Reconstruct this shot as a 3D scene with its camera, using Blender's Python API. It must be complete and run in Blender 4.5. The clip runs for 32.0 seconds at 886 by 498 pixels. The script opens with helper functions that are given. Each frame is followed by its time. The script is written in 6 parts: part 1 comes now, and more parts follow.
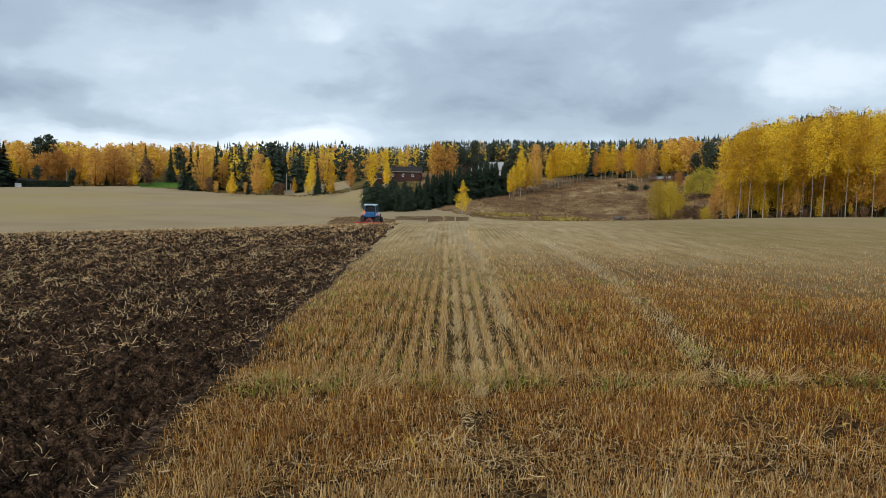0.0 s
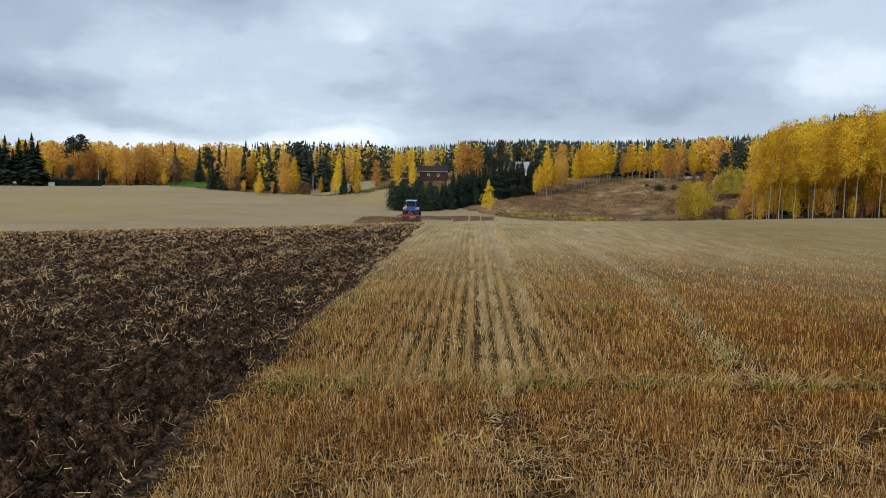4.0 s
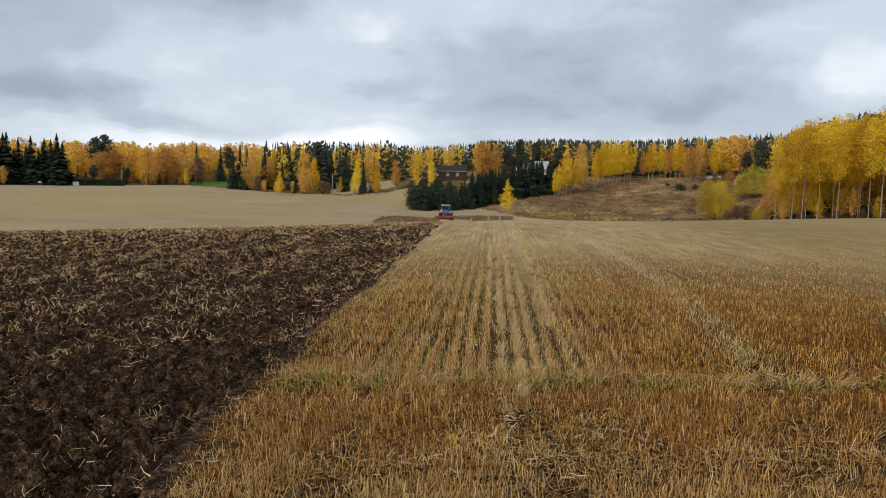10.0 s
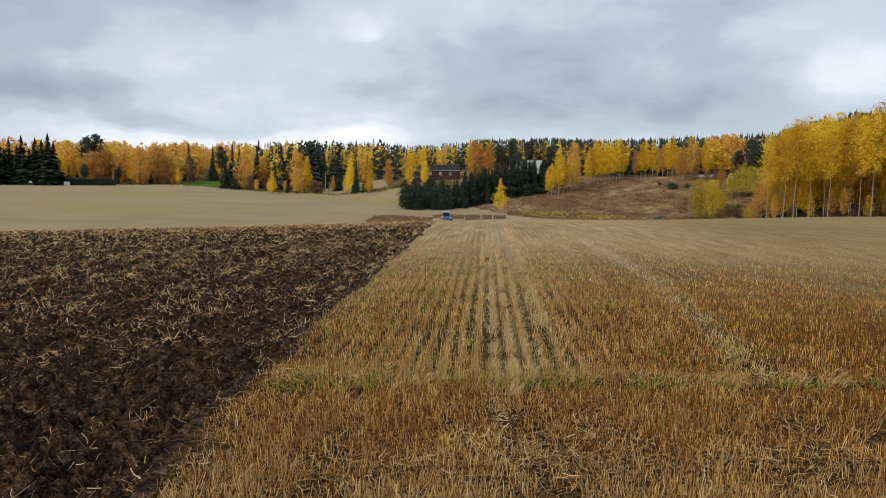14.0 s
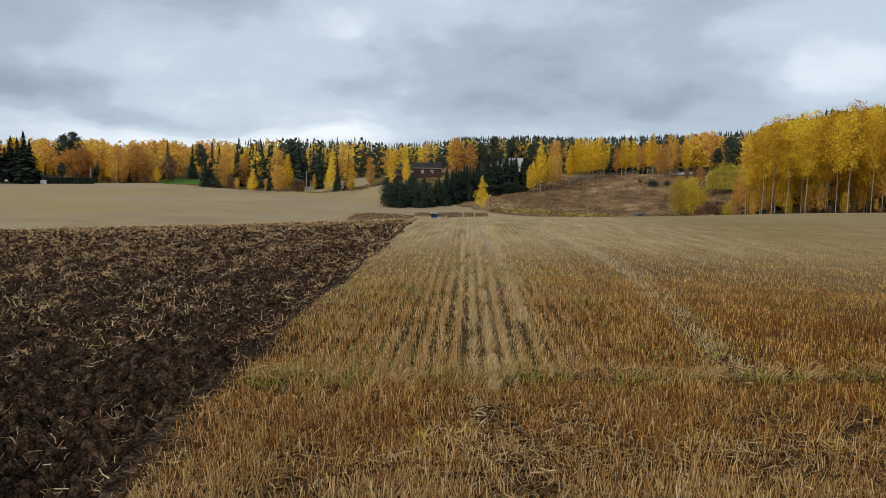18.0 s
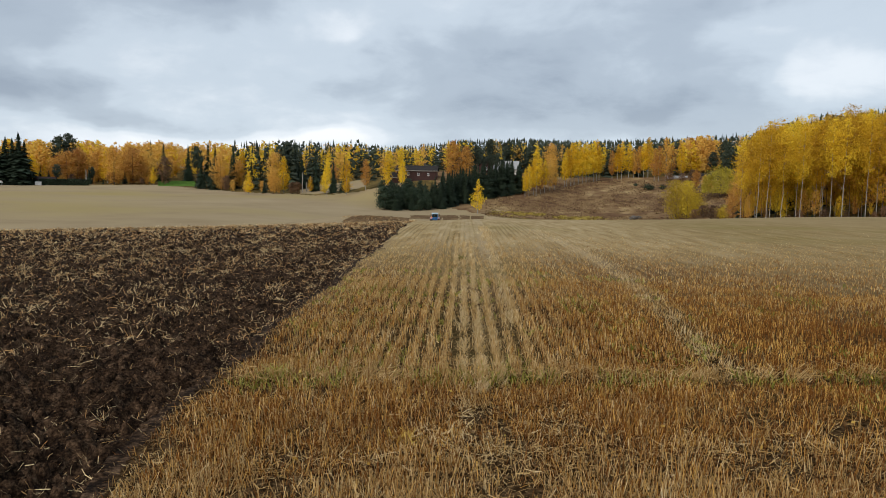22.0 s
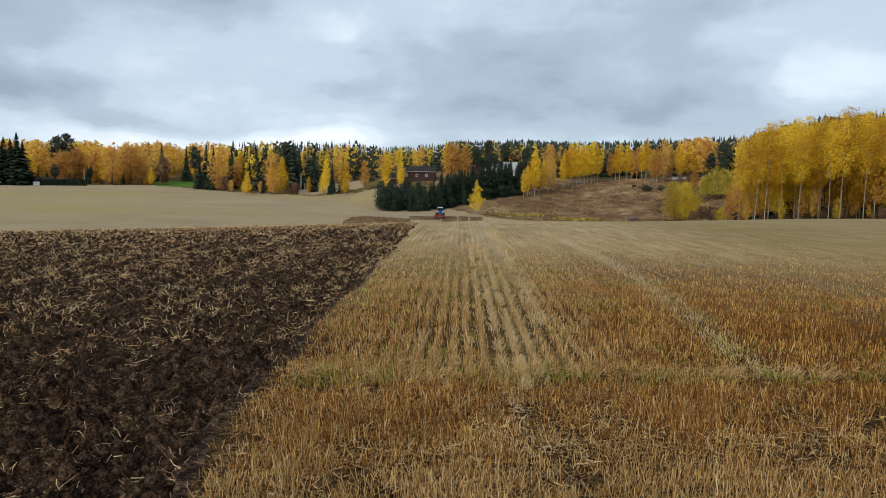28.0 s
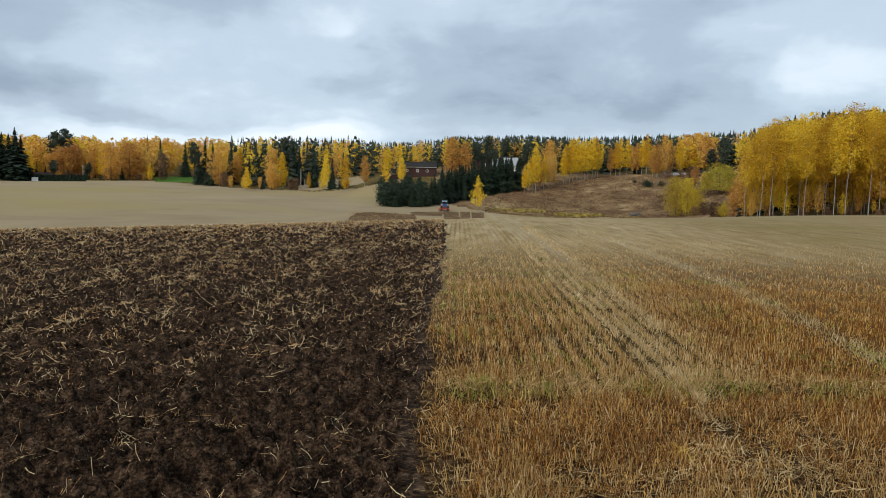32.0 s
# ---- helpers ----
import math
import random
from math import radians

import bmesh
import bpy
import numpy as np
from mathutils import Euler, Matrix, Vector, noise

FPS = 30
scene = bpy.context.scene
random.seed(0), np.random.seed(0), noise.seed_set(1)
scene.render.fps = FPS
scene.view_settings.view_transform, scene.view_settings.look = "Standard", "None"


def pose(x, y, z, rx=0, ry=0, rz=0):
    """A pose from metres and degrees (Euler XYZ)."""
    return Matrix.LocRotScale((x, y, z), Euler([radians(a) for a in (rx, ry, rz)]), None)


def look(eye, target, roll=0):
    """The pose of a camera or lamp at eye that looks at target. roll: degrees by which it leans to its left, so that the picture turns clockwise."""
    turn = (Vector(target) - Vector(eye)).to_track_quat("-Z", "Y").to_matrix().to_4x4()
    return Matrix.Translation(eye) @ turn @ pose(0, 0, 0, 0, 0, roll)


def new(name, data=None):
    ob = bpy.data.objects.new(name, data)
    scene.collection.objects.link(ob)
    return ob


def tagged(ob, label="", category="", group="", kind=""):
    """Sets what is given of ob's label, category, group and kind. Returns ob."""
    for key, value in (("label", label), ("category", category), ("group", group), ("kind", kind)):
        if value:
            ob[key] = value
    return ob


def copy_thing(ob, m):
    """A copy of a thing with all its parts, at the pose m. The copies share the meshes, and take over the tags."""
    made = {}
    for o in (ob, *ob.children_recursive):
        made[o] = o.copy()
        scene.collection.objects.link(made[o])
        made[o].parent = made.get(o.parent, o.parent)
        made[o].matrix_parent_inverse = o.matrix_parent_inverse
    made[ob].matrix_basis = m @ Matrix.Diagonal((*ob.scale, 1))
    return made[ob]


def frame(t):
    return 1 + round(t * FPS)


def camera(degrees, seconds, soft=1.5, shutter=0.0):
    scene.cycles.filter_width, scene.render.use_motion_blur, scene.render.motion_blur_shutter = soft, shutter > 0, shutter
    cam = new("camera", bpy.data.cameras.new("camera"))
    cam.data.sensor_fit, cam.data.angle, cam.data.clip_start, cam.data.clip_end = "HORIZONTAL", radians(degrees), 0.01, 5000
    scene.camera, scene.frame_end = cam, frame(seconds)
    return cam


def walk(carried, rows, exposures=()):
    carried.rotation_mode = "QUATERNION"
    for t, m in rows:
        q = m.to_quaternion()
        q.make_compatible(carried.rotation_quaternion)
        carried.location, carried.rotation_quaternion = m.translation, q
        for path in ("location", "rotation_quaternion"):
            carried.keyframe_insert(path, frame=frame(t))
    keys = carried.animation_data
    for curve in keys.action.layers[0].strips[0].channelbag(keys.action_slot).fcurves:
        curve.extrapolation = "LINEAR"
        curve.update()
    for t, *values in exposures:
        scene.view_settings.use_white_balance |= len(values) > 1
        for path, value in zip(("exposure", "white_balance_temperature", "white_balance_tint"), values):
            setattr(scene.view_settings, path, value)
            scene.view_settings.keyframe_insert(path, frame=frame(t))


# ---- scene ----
cam = camera(62.5, 32.0, soft=1.0)
PATH = [
    (0, (0.036, 0.053, 1.503), (0.134, 2.043, 1.336), 0.9),
    (0.5, (0.041, 0.051, 1.504), (0.132, 2.042, 1.336), 0.9),
    (1, (0.034, 0.049, 1.508), (0.118, 2.04, 1.342), 1.0),
    (1.5, (0.025, 0.053, 1.509), (0.099, 2.045, 1.339), 0.9),
    (2, (0.022, 0.058, 1.507), (0.082, 2.05, 1.339), 0.9),
    (2.5, (0.01, 0.073, 1.502), (0.06, 2.066, 1.331), 1.0),
    (3, (0.015, 0.071, 1.5), (0.057, 2.063, 1.331), 1.0),
    (3.5, (0.016, 0.065, 1.499), (0.05, 2.057, 1.33), 1.0),
    (5.5, (0.03, 0.047, 1.5), (0.05, 2.039, 1.331), 1.0),
    (6, (0.031, 0.041, 1.497), (0.043, 2.033, 1.329), 1.0),
    (6.5, (0.025, 0.051, 1.494), (0.026, 2.044, 1.325), 1.0),
    (7, (0.031, 0.043, 1.495), (0.02, 2.036, 1.323), 1.0),
    (7.5, (0.023, 0.028, 1.495), (-0.006, 2.021, 1.327), 1.0),
    (8, (0.018, 0.024, 1.494), (-0.014, 2.017, 1.324), 1.0),
    (8.5, (0.022, 0.025, 1.495), (-0.007, 2.018, 1.328), 1.1),
    (9, (0.022, 0.029, 1.496), (-0.007, 2.022, 1.325), 1.0),
    (9.5, (0.038, 0.026, 1.498), (0.01, 2.018, 1.327), 1.0),
    (10, (0.04, 0.028, 1.498), (0.017, 2.021, 1.327), 1.0),
    (10.5, (0.037, 0.025, 1.5), (0.019, 2.018, 1.328), 1.0),
    (11, (0.037, 0.033, 1.497), (0.02, 2.026, 1.324), 1.0),
    (11.5, (0.038, 0.036, 1.497), (0.02, 2.028, 1.327), 1.0),
    (12, (0.044, 0.037, 1.499), (0.028, 2.03, 1.325), 1.0),
    (12.5, (0.047, 0.042, 1.499), (0.033, 2.034, 1.326), 0.9),
    (13, (0.049, 0.037, 1.5), (0.037, 2.03, 1.328), 1.0),
    (13.5, (0.044, 0.042, 1.503), (0.037, 2.034, 1.327), 0.9),
    (14, (0.047, 0.042, 1.501), (0.043, 2.035, 1.328), 0.9),
    (14.5, (0.054, 0.039, 1.505), (0.055, 2.031, 1.332), 0.9),
    (16.5, (0.044, 0.051, 1.501), (0.079, 2.043, 1.328), 0.9),
    (17, (0.046, 0.034, 1.499), (0.087, 2.026, 1.326), 0.9),
    (17.5, (0.056, 0.039, 1.482), (0.104, 2.031, 1.307), 0.9),
    (18, (0.083, 0.087, 1.475), (0.128, 2.079, 1.297), 0.8),
    (18.5, (0.118, 0.089, 1.476), (0.184, 2.08, 1.303), 0.9),
    (19, (0.106, 0.067, 1.47), (0.207, 2.057, 1.3), 0.9),
    (19.5, (0.109, 0.065, 1.47), (0.201, 2.055, 1.297), 0.8),
    (20, (0.111, 0.073, 1.464), (0.192, 2.064, 1.29), 0.9),
    (20.5, (0.111, 0.091, 1.462), (0.185, 2.082, 1.288), 0.8),
    (21, (0.124, 0.094, 1.462), (0.19, 2.086, 1.291), 0.9),
    (21.5, (0.129, 0.092, 1.462), (0.19, 2.084, 1.292), 1.0),
    (22, (0.132, 0.1, 1.459), (0.188, 2.092, 1.289), 1.0),
    (22.5, (0.128, 0.103, 1.458), (0.171, 2.096, 1.287), 1.0),
    (23, (0.132, 0.11, 1.459), (0.161, 2.103, 1.289), 1.0),
    (23.5, (0.142, 0.103, 1.46), (0.16, 2.095, 1.291), 1.0),
    (24, (0.149, 0.108, 1.456), (0.164, 2.101, 1.286), 1.0),
    (24.5, (0.152, 0.107, 1.464), (0.166, 2.099, 1.294), 1.0),
    (25, (0.129, 0.076, 1.475), (0.144, 2.069, 1.31), 1.0),
    (25.5, (0.085, 0.064, 1.493), (0.111, 2.057, 1.328), 1.0),
    (27.5, (-0.142, -0.12, 1.498), (-0.074, 1.872, 1.334), 1.0),
    (28, (-0.231, -0.155, 1.502), (-0.168, 1.837, 1.334), 1.1),
    (28.5, (-0.371, -0.138, 1.503), (-0.309, 1.853, 1.331), 1.0),
    (29, (-0.494, -0.161, 1.486), (-0.419, 1.83, 1.314), 1.1),
    (29.5, (-0.607, -0.101, 1.488), (-0.521, 1.889, 1.311), 1.0),
    (30, (-0.744, -0.03, 1.523), (-0.65, 1.96, 1.346), 1.1),
    (30.5, (-0.913, -0.008, 1.522), (-0.824, 1.982, 1.345), 1.2),
    (31, (-1.114, 0.022, 1.523), (-1.026, 2.012, 1.348), 1.3),
    (31.5, (-1.276, 0.061, 1.539), (-1.199, 2.052, 1.365), 1.1),
    (32, (-1.429, 0.159, 1.536), (-1.358, 2.149, 1.356), 1.1),
]
GAIN = ((0, 0.42, 6500, 10), (2, 0.41, 6420, 10), (3, 0.41, 6330, 9), (3.5, 0.41, 6400, 10), (6, 0.42, 6850, 13), (9, 0.44, 6950, 15), (14, 0.44, 6950, 15), (17, 0.40, 6850, 13), (18.0, 0.33, 6700, 12), (18.2, 0.31, 6700, 12), (18.7, 0.07, 6700, 11), (19.3, 0.09, 6700, 11),
        (19.9, 0.42, 6650, 11), (23, 0.41, 6950, 14), (25, 0.39, 6850, 13), (28, 0.44, 6550, 11), (32, 0.42, 6500, 10))
walk(cam, [(t, look(eye, target, roll)) for t, eye, target, roll in PATH], GAIN)

# ---- light ----
SUN_UP, SUN_TURN = radians(32), radians(215)
world = bpy.data.worlds.new("overcast")
scene.world = world
world.use_nodes = True
scene.view_settings.exposure = 0.42


# bearing, height, half width and half height in degrees of cloud banks (dark) and breaks (bright)
CLOUD_BANKS = ((-6.3, 11.3, 6, 3.2, 0.13), (-18.5, 9.0, 11, 3.6, 0.10), (-17, 6.5, 11, 2.4, 0.07), (-28, 6.3, 12, 2.6, -0.15), (-21.5, 4.9, 9, 1.5, -0.10), (-30, 11.5, 9, 3, -0.05),
               (7, 9.0, 16, 5.5, -0.16), (2, 6.2, 10, 2.6, -0.08), (18, 6.4, 13, 3.0, -0.14), (29.5, 8, 7, 3.2, 0.16), (24, 11.5, 9, 3, 0.04), (-18, 3.0, 18, 1.7, 0.27), (-6, 3.2, 9, 1.6, 0.25), (14, 13, 11, 3, -0.06), (-6, 6.5, 7, 1.8, -0.07), (-13, 13.5, 8, 2, -0.05))


def build_sky():
    nt = world.node_tree
    nt.nodes.clear()
    N, L = nt.nodes.new, nt.links.new

    def math_node(op, a, b=None, c=None):
        n = N("ShaderNodeMath")
        n.operation = op
        for i, v in enumerate((a, b, c)):
            if v is None:
                continue
            if isinstance(v, (int, float)):
                n.inputs[i].default_value = v
            else:
                L(v, n.inputs[i])
        return n.outputs[0]

    def mix(fac, a, b):
        n = N("ShaderNodeMix")
        n.data_type = "RGBA"
        for sock, v in ((n.inputs[0], fac), (n.inputs[6], a), (n.inputs[7], b)):
            if isinstance(v, (int, float, tuple)):
                sock.default_value = v
            else:
                L(v, sock)
        return n.outputs[2]

    def ramp(fac, stops):
        n = N("ShaderNodeValToRGB")
        n.color_ramp.interpolation = "EASE"
        while len(n.color_ramp.elements) < len(stops):
            n.color_ramp.elements.new(0.5)
        for e, (p, c) in zip(n.color_ramp.elements, stops):
            e.position, e.color = p, (*c, 1)
        L(fac, n.inputs[0])
        return n.outputs[0]

    tc = N("ShaderNodeTexCoord")
    sep = N("ShaderNodeSeparateXYZ")
    L(tc.outputs["Generated"], sep.inputs[0])
    x, y, z = sep.outputs
    up = math_node("ADD", math_node("MAXIMUM", z, 0.0), 0.30)
    comb = N("ShaderNodeCombineXYZ")
    L(math_node("DIVIDE", x, up), comb.inputs[0])
    L(math_node("DIVIDE", y, up), comb.inputs[1])

    def cloud(scale, detail, rough, offset, distort=0.3):
        m = N("ShaderNodeMapping")
        m.inputs["Location"].default_value = offset
        m.inputs["Scale"].default_value = (1.0, 1.0, 1)
        L(comb.outputs[0], m.inputs[0])
        n = N("ShaderNodeTexNoise")
        n.inputs["Scale"].default_value = scale
        n.inputs["Detail"].default_value = detail
        n.inputs["Roughness"].default_value = rough
        n.inputs["Distortion"].default_value = distort
        L(m.outputs[0], n.inputs[0])
        return n.outputs["Fac"]

    big = cloud(1.1, 3.0, 0.5, (3.1, 1.7, 0), 0.2)
    fine = cloud(2.6, 6.0, 0.55, (0.4, 5.2, 0), 0.3)
    wisps = cloud(7.0, 6.0, 0.6, (2.4, 0.2, 0), 0.5)
    f = math_node("ADD", math_node("MULTIPLY", big, 0.40), math_node("MULTIPLY", fine, 0.32))
    f = math_node("ADD", f, math_node("MULTIPLY_ADD", wisps, 0.10, 0.08))
    # bearing and height in degrees, ragged by noise, for the banks and breaks of this cloud cover
    place = N("ShaderNodeCombineXYZ")
    L(math_node("MULTIPLY", math_node("ARCTAN2", x, y), 57.3), place.inputs[0])
    L(math_node("MULTIPLY", math_node("ARCSINE", z), 57.3), place.inputs[1])
    ragged = N("ShaderNodeTexNoise")
    ragged.inputs["Scale"].default_value, ragged.inputs["Detail"].default_value = 5.0, 5.0
    L(tc.outputs["Generated"], ragged.inputs[0])
    shift = N("ShaderNodeVectorMath")
    shift.operation = "MULTIPLY_ADD"
    shift.inputs[1].default_value, shift.inputs[2].default_value = (14, 5, 0), (-7, -2.5, 0)
    L(ragged.outputs["Color"], shift.inputs[0])
    moved = N("ShaderNodeVectorMath")
    moved.operation = "ADD"
    L(place.outputs[0], moved.inputs[0])
    L(shift.outputs[0], moved.inputs[1])
    for bearing, height, wide, tall, gain in CLOUD_BANKS:
        off, size = N("ShaderNodeVectorMath"), N("ShaderNodeVectorMath")
        off.operation, size.operation = "SUBTRACT", "MULTIPLY"
        off.inputs[1].default_value, size.inputs[1].default_value = (bearing, height, 0), (1 / wide, 1 / tall, 0)
        L(moved.outputs[0], off.inputs[0])
        L(off.outputs[0], size.inputs[0])
        far = N("ShaderNodeVectorMath")
        far.operation = "LENGTH"
        L(size.outputs[0], far.inputs[0])
        mr = N("ShaderNodeMapRange")
        mr.interpolation_type = "SMOOTHERSTEP"
        mr.inputs[1].default_value, mr.inputs[2].default_value, mr.inputs[3].default_value, mr.inputs[4].default_value = 0.0, 1.0, gain, 0.0
        L(far.outputs["Value"], mr.inputs[0])
        f = math_node("ADD", f, mr.outputs[0])
    clouds = ramp(f, [(0.30, (0.235, 0.300, 0.385)), (0.42, (0.325, 0.405, 0.495)), (0.53, (0.43, 0.525, 0.62)), (0.66, (0.59, 0.675, 0.755)), (0.82, (0.74, 0.80, 0.86))])
    glow = ramp(z, [(0.0, (0.35, 0.35, 0.35)), (0.04, (0.22, 0.22, 0.22)), (0.075, (0.1, 0.1, 0.1)), (0.12, (0, 0, 0))])
    low = N("ShaderNodeSeparateColor")
    L(glow, low.inputs[0])
    rim = mix(low.outputs[0], clouds, (0.56, 0.67, 0.78, 1))
    sky = N("ShaderNodeTexSky")
    sky.sky_type, sky.sun_disc, sky.sun_elevation, sky.sun_rotation = "NISHITA", False, SUN_UP, SUN_TURN
    scaled = N("ShaderNodeVectorMath")
    scaled.operation = "SCALE"
    scaled.inputs["Scale"].default_value = 0.1
    L(sky.outputs[0], scaled.inputs[0])
    final = mix(0.94, scaled.outputs[0], rim)
    bg = N("ShaderNodeBackground")
    bg.inputs[1].default_value = 1.0
    L(final, bg.inputs[0])
    out = N("ShaderNodeOutputWorld")
    L(bg.outputs[0], out.inputs[0])


build_sky()
sun_data = bpy.data.lights.new("sun", "SUN")
sun_data.energy, sun_data.angle, sun_data.color = 1.3, radians(25), (1.0, 0.93, 0.83)
sun = new("sun", sun_data)
sun.matrix_basis = look((0, 0, 60), (0 - 60 * math.cos(SUN_UP) * math.sin(SUN_TURN), 0 - 60 * math.cos(SUN_UP) * math.cos(SUN_TURN), 60 - 60 * math.sin(SUN_UP)))

# ---- materials ----
def material(name, stops, scale=4.0, rough=0.9, bump=0.0, bump_scale=30.0, island=0.0, leaf=0.0, metal=0.0, stretch=(1, 1, 1), detail=5.0, spots=None, spec=0.3, second=0.0, each=None):
    """A noise-driven surface: colour stops over two scales of noise, variation from piece to piece, fine relief."""
    m = bpy.data.materials.new(name)
    m.use_nodes = True
    nt = m.node_tree
    N, L = nt.nodes.new, nt.links.new
    bsdf = nt.nodes["Principled BSDF"]
    bsdf.inputs["Roughness"].default_value, bsdf.inputs["Metallic"].default_value = rough, metal
    bsdf.inputs["Specular IOR Level"].default_value = spec
    tc, mp = N("ShaderNodeTexCoord"), N("ShaderNodeMapping")
    mp.inputs["Scale"].default_value = stretch
    L(tc.outputs["Object"], mp.inputs[0])
    noise_node = N("ShaderNodeTexNoise")
    noise_node.inputs["Scale"].default_value, noise_node.inputs["Detail"].default_value = scale, detail
    noise_node.inputs["Roughness"].default_value = 0.6
    L(mp.outputs[0], noise_node.inputs[0])
    fac = noise_node.outputs["Fac"]

    def math_node(op, a, b):
        n = N("ShaderNodeMath")
        n.operation = op
        for i, v in enumerate((a, b)):
            if isinstance(v, (int, float)):
                n.inputs[i].default_value = v
            else:
                L(v, n.inputs[i])
        return n.outputs[0]

    if second:
        wide = N("ShaderNodeTexNoise")
        wide.inputs["Scale"].default_value, wide.inputs["Detail"].default_value = second, 3.0
        L(tc.outputs["Object"], wide.inputs[0])
        fac = math_node("ADD", math_node("MULTIPLY", fac, 0.55), math_node("MULTIPLY", wide.outputs["Fac"], 0.45))
    if island:
        geo = N("ShaderNodeNewGeometry")
        fac = math_node("ADD", fac, math_node("MULTIPLY", math_node("SUBTRACT", geo.outputs["Random Per Island"], 0.5), island))
        info = N("ShaderNodeObjectInfo")
        fac = math_node("ADD", fac, math_node("MULTIPLY", math_node("SUBTRACT", info.outputs["Random"], 0.5), island * 0.9 if each is None else each))
    rp = N("ShaderNodeValToRGB")
    while len(rp.color_ramp.elements) < len(stops):
        rp.color_ramp.elements.new(0.5)
    for e, (p, c) in zip(rp.color_ramp.elements, stops):
        e.position, e.color = p, (*c, 1)
    L(fac, rp.inputs[0])
    colour = rp.outputs[0]
    if spots:
        sc, lo, hi, c = spots
        sn = N("ShaderNodeTexNoise")
        sn.inputs["Scale"].default_value, sn.inputs["Detail"].default_value = sc, 4.0
        L(tc.outputs["Object"], sn.inputs[0])
        mr = N("ShaderNodeMapRange")
        mr.inputs[1].default_value, mr.inputs[2].default_value = lo, hi
        L(sn.outputs["Fac"], mr.inputs[0])
        mx = N("ShaderNodeMix")
        mx.data_type = "RGBA"
        mx.inputs[7].default_value = (*c, 1)
        L(mr.outputs[0], mx.inputs[0])
        L(colour, mx.inputs[6])
        colour = mx.outputs[2]
    L(colour, bsdf.inputs["Base Color"])
    if bump:
        bn, bt = N("ShaderNodeBump"), N("ShaderNodeTexNoise")
        bt.inputs["Scale"].default_value, bt.inputs["Detail"].default_value = bump_scale, 6.0
        L(tc.outputs["Object"], bt.inputs[0])
        bn.inputs["Strength"].default_value, bn.inputs["Distance"].default_value = bump, 1.0 / bump_scale
        L(bt.outputs["Fac"], bn.inputs["Height"])
        L(bn.outputs[0], bsdf.inputs["Normal"])
    if leaf:
        tr, ms = N("ShaderNodeBsdfTranslucent"), N("ShaderNodeMixShader")
        L(colour, tr.inputs[0])
        ms.inputs[0].default_value = leaf
        L(bsdf.outputs[0], ms.inputs[1])
        L(tr.outputs[0], ms.inputs[2])
        L(ms.outputs[0], nt.nodes["Material Output"].inputs[0])
    return m


# near-black low stop puts the shade of cracks between clods into the colour
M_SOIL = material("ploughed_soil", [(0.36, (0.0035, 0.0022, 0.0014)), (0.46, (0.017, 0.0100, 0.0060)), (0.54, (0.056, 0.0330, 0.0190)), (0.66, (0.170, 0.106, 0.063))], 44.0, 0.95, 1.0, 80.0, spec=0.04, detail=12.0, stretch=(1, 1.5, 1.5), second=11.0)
M_HARROW = material("harrowed_soil", [(0.3, (0.075, 0.046, 0.026)), (0.5, (0.16, 0.103, 0.056)), (0.7, (0.30, 0.205, 0.115))], 1.2, 0.95, 0.6, 6.0, second=0.2, spec=0.0)
M_FAR = material("far_stubble", [(0.3, (0.28, 0.208, 0.122)), (0.5, (0.345, 0.265, 0.16)), (0.7, (0.40, 0.312, 0.19))], 0.06, 0.95, 0.2, 1.0, second=0.012, spots=(0.015, 0.48, 0.68, (0.345, 0.268, 0.12)), spec=0.0, detail=3.0)
M_MEADOW = material("dry_meadow", [(0.3, (0.060, 0.034, 0.021)), (0.43, (0.14, 0.080, 0.045)), (0.56, (0.27, 0.175, 0.090)), (0.68, (0.46, 0.35, 0.18))], 0.22, 0.95, 0.8, 2.0, second=0.05, spec=0.0)
M_LAWN = material("green_lawn", [(0.35, (0.06, 0.13, 0.025)), (0.65, (0.12, 0.22, 0.045))], 0.6, 0.95, 0.4, 4.0, spec=0.0)
M_FLOOR = material("forest_floor", [(0.3, (0.07, 0.055, 0.025)), (0.5, (0.14, 0.10, 0.04)), (0.7, (0.24, 0.17, 0.05))], 0.25, 0.95, 0.6, 2.0, spec=0.0)
M_STRAW = material("straw_stems", [(0.06, (0.21, 0.080, 0.018)), (0.34, (0.525, 0.268, 0.060)), (0.58, (0.84, 0.512, 0.142)), (0.9, (0.97, 0.75, 0.36))], 2.0, 0.75, island=1.25, leaf=0.22, second=0.5, spec=0.08)
M_PALE = material("pale_straw", [(0.2, (0.44, 0.275, 0.105)), (0.5, (0.68, 0.465, 0.205)), (0.9, (0.92, 0.75, 0.44))], 2.0, 0.75, island=0.95, leaf=0.22, spec=0.08)
M_BLEACHED = material("bleached_straw", [(0.2, (0.54, 0.39, 0.19)), (0.5, (0.74, 0.575, 0.33)), (0.9, (0.92, 0.80, 0.55))], 2.0, 0.75, island=0.8, leaf=0.2, spec=0.08)
M_LITTER = material("straw_litter", [(0.08, (0.16, 0.066, 0.022)), (0.35, (0.42, 0.21, 0.072)), (0.65, (0.62, 0.37, 0.145)), (0.95, (0.79, 0.60, 0.33))], 1.0, 0.8, island=1.0, leaf=0.2, spec=0.08)
M_GREEN = material("green_shoots", [(0.2, (0.15, 0.15, 0.022)), (0.55, (0.34, 0.32, 0.065)), (0.9, (0.58, 0.52, 0.17))], 2.0, 0.7, island=0.8, leaf=0.35, spec=0.08)
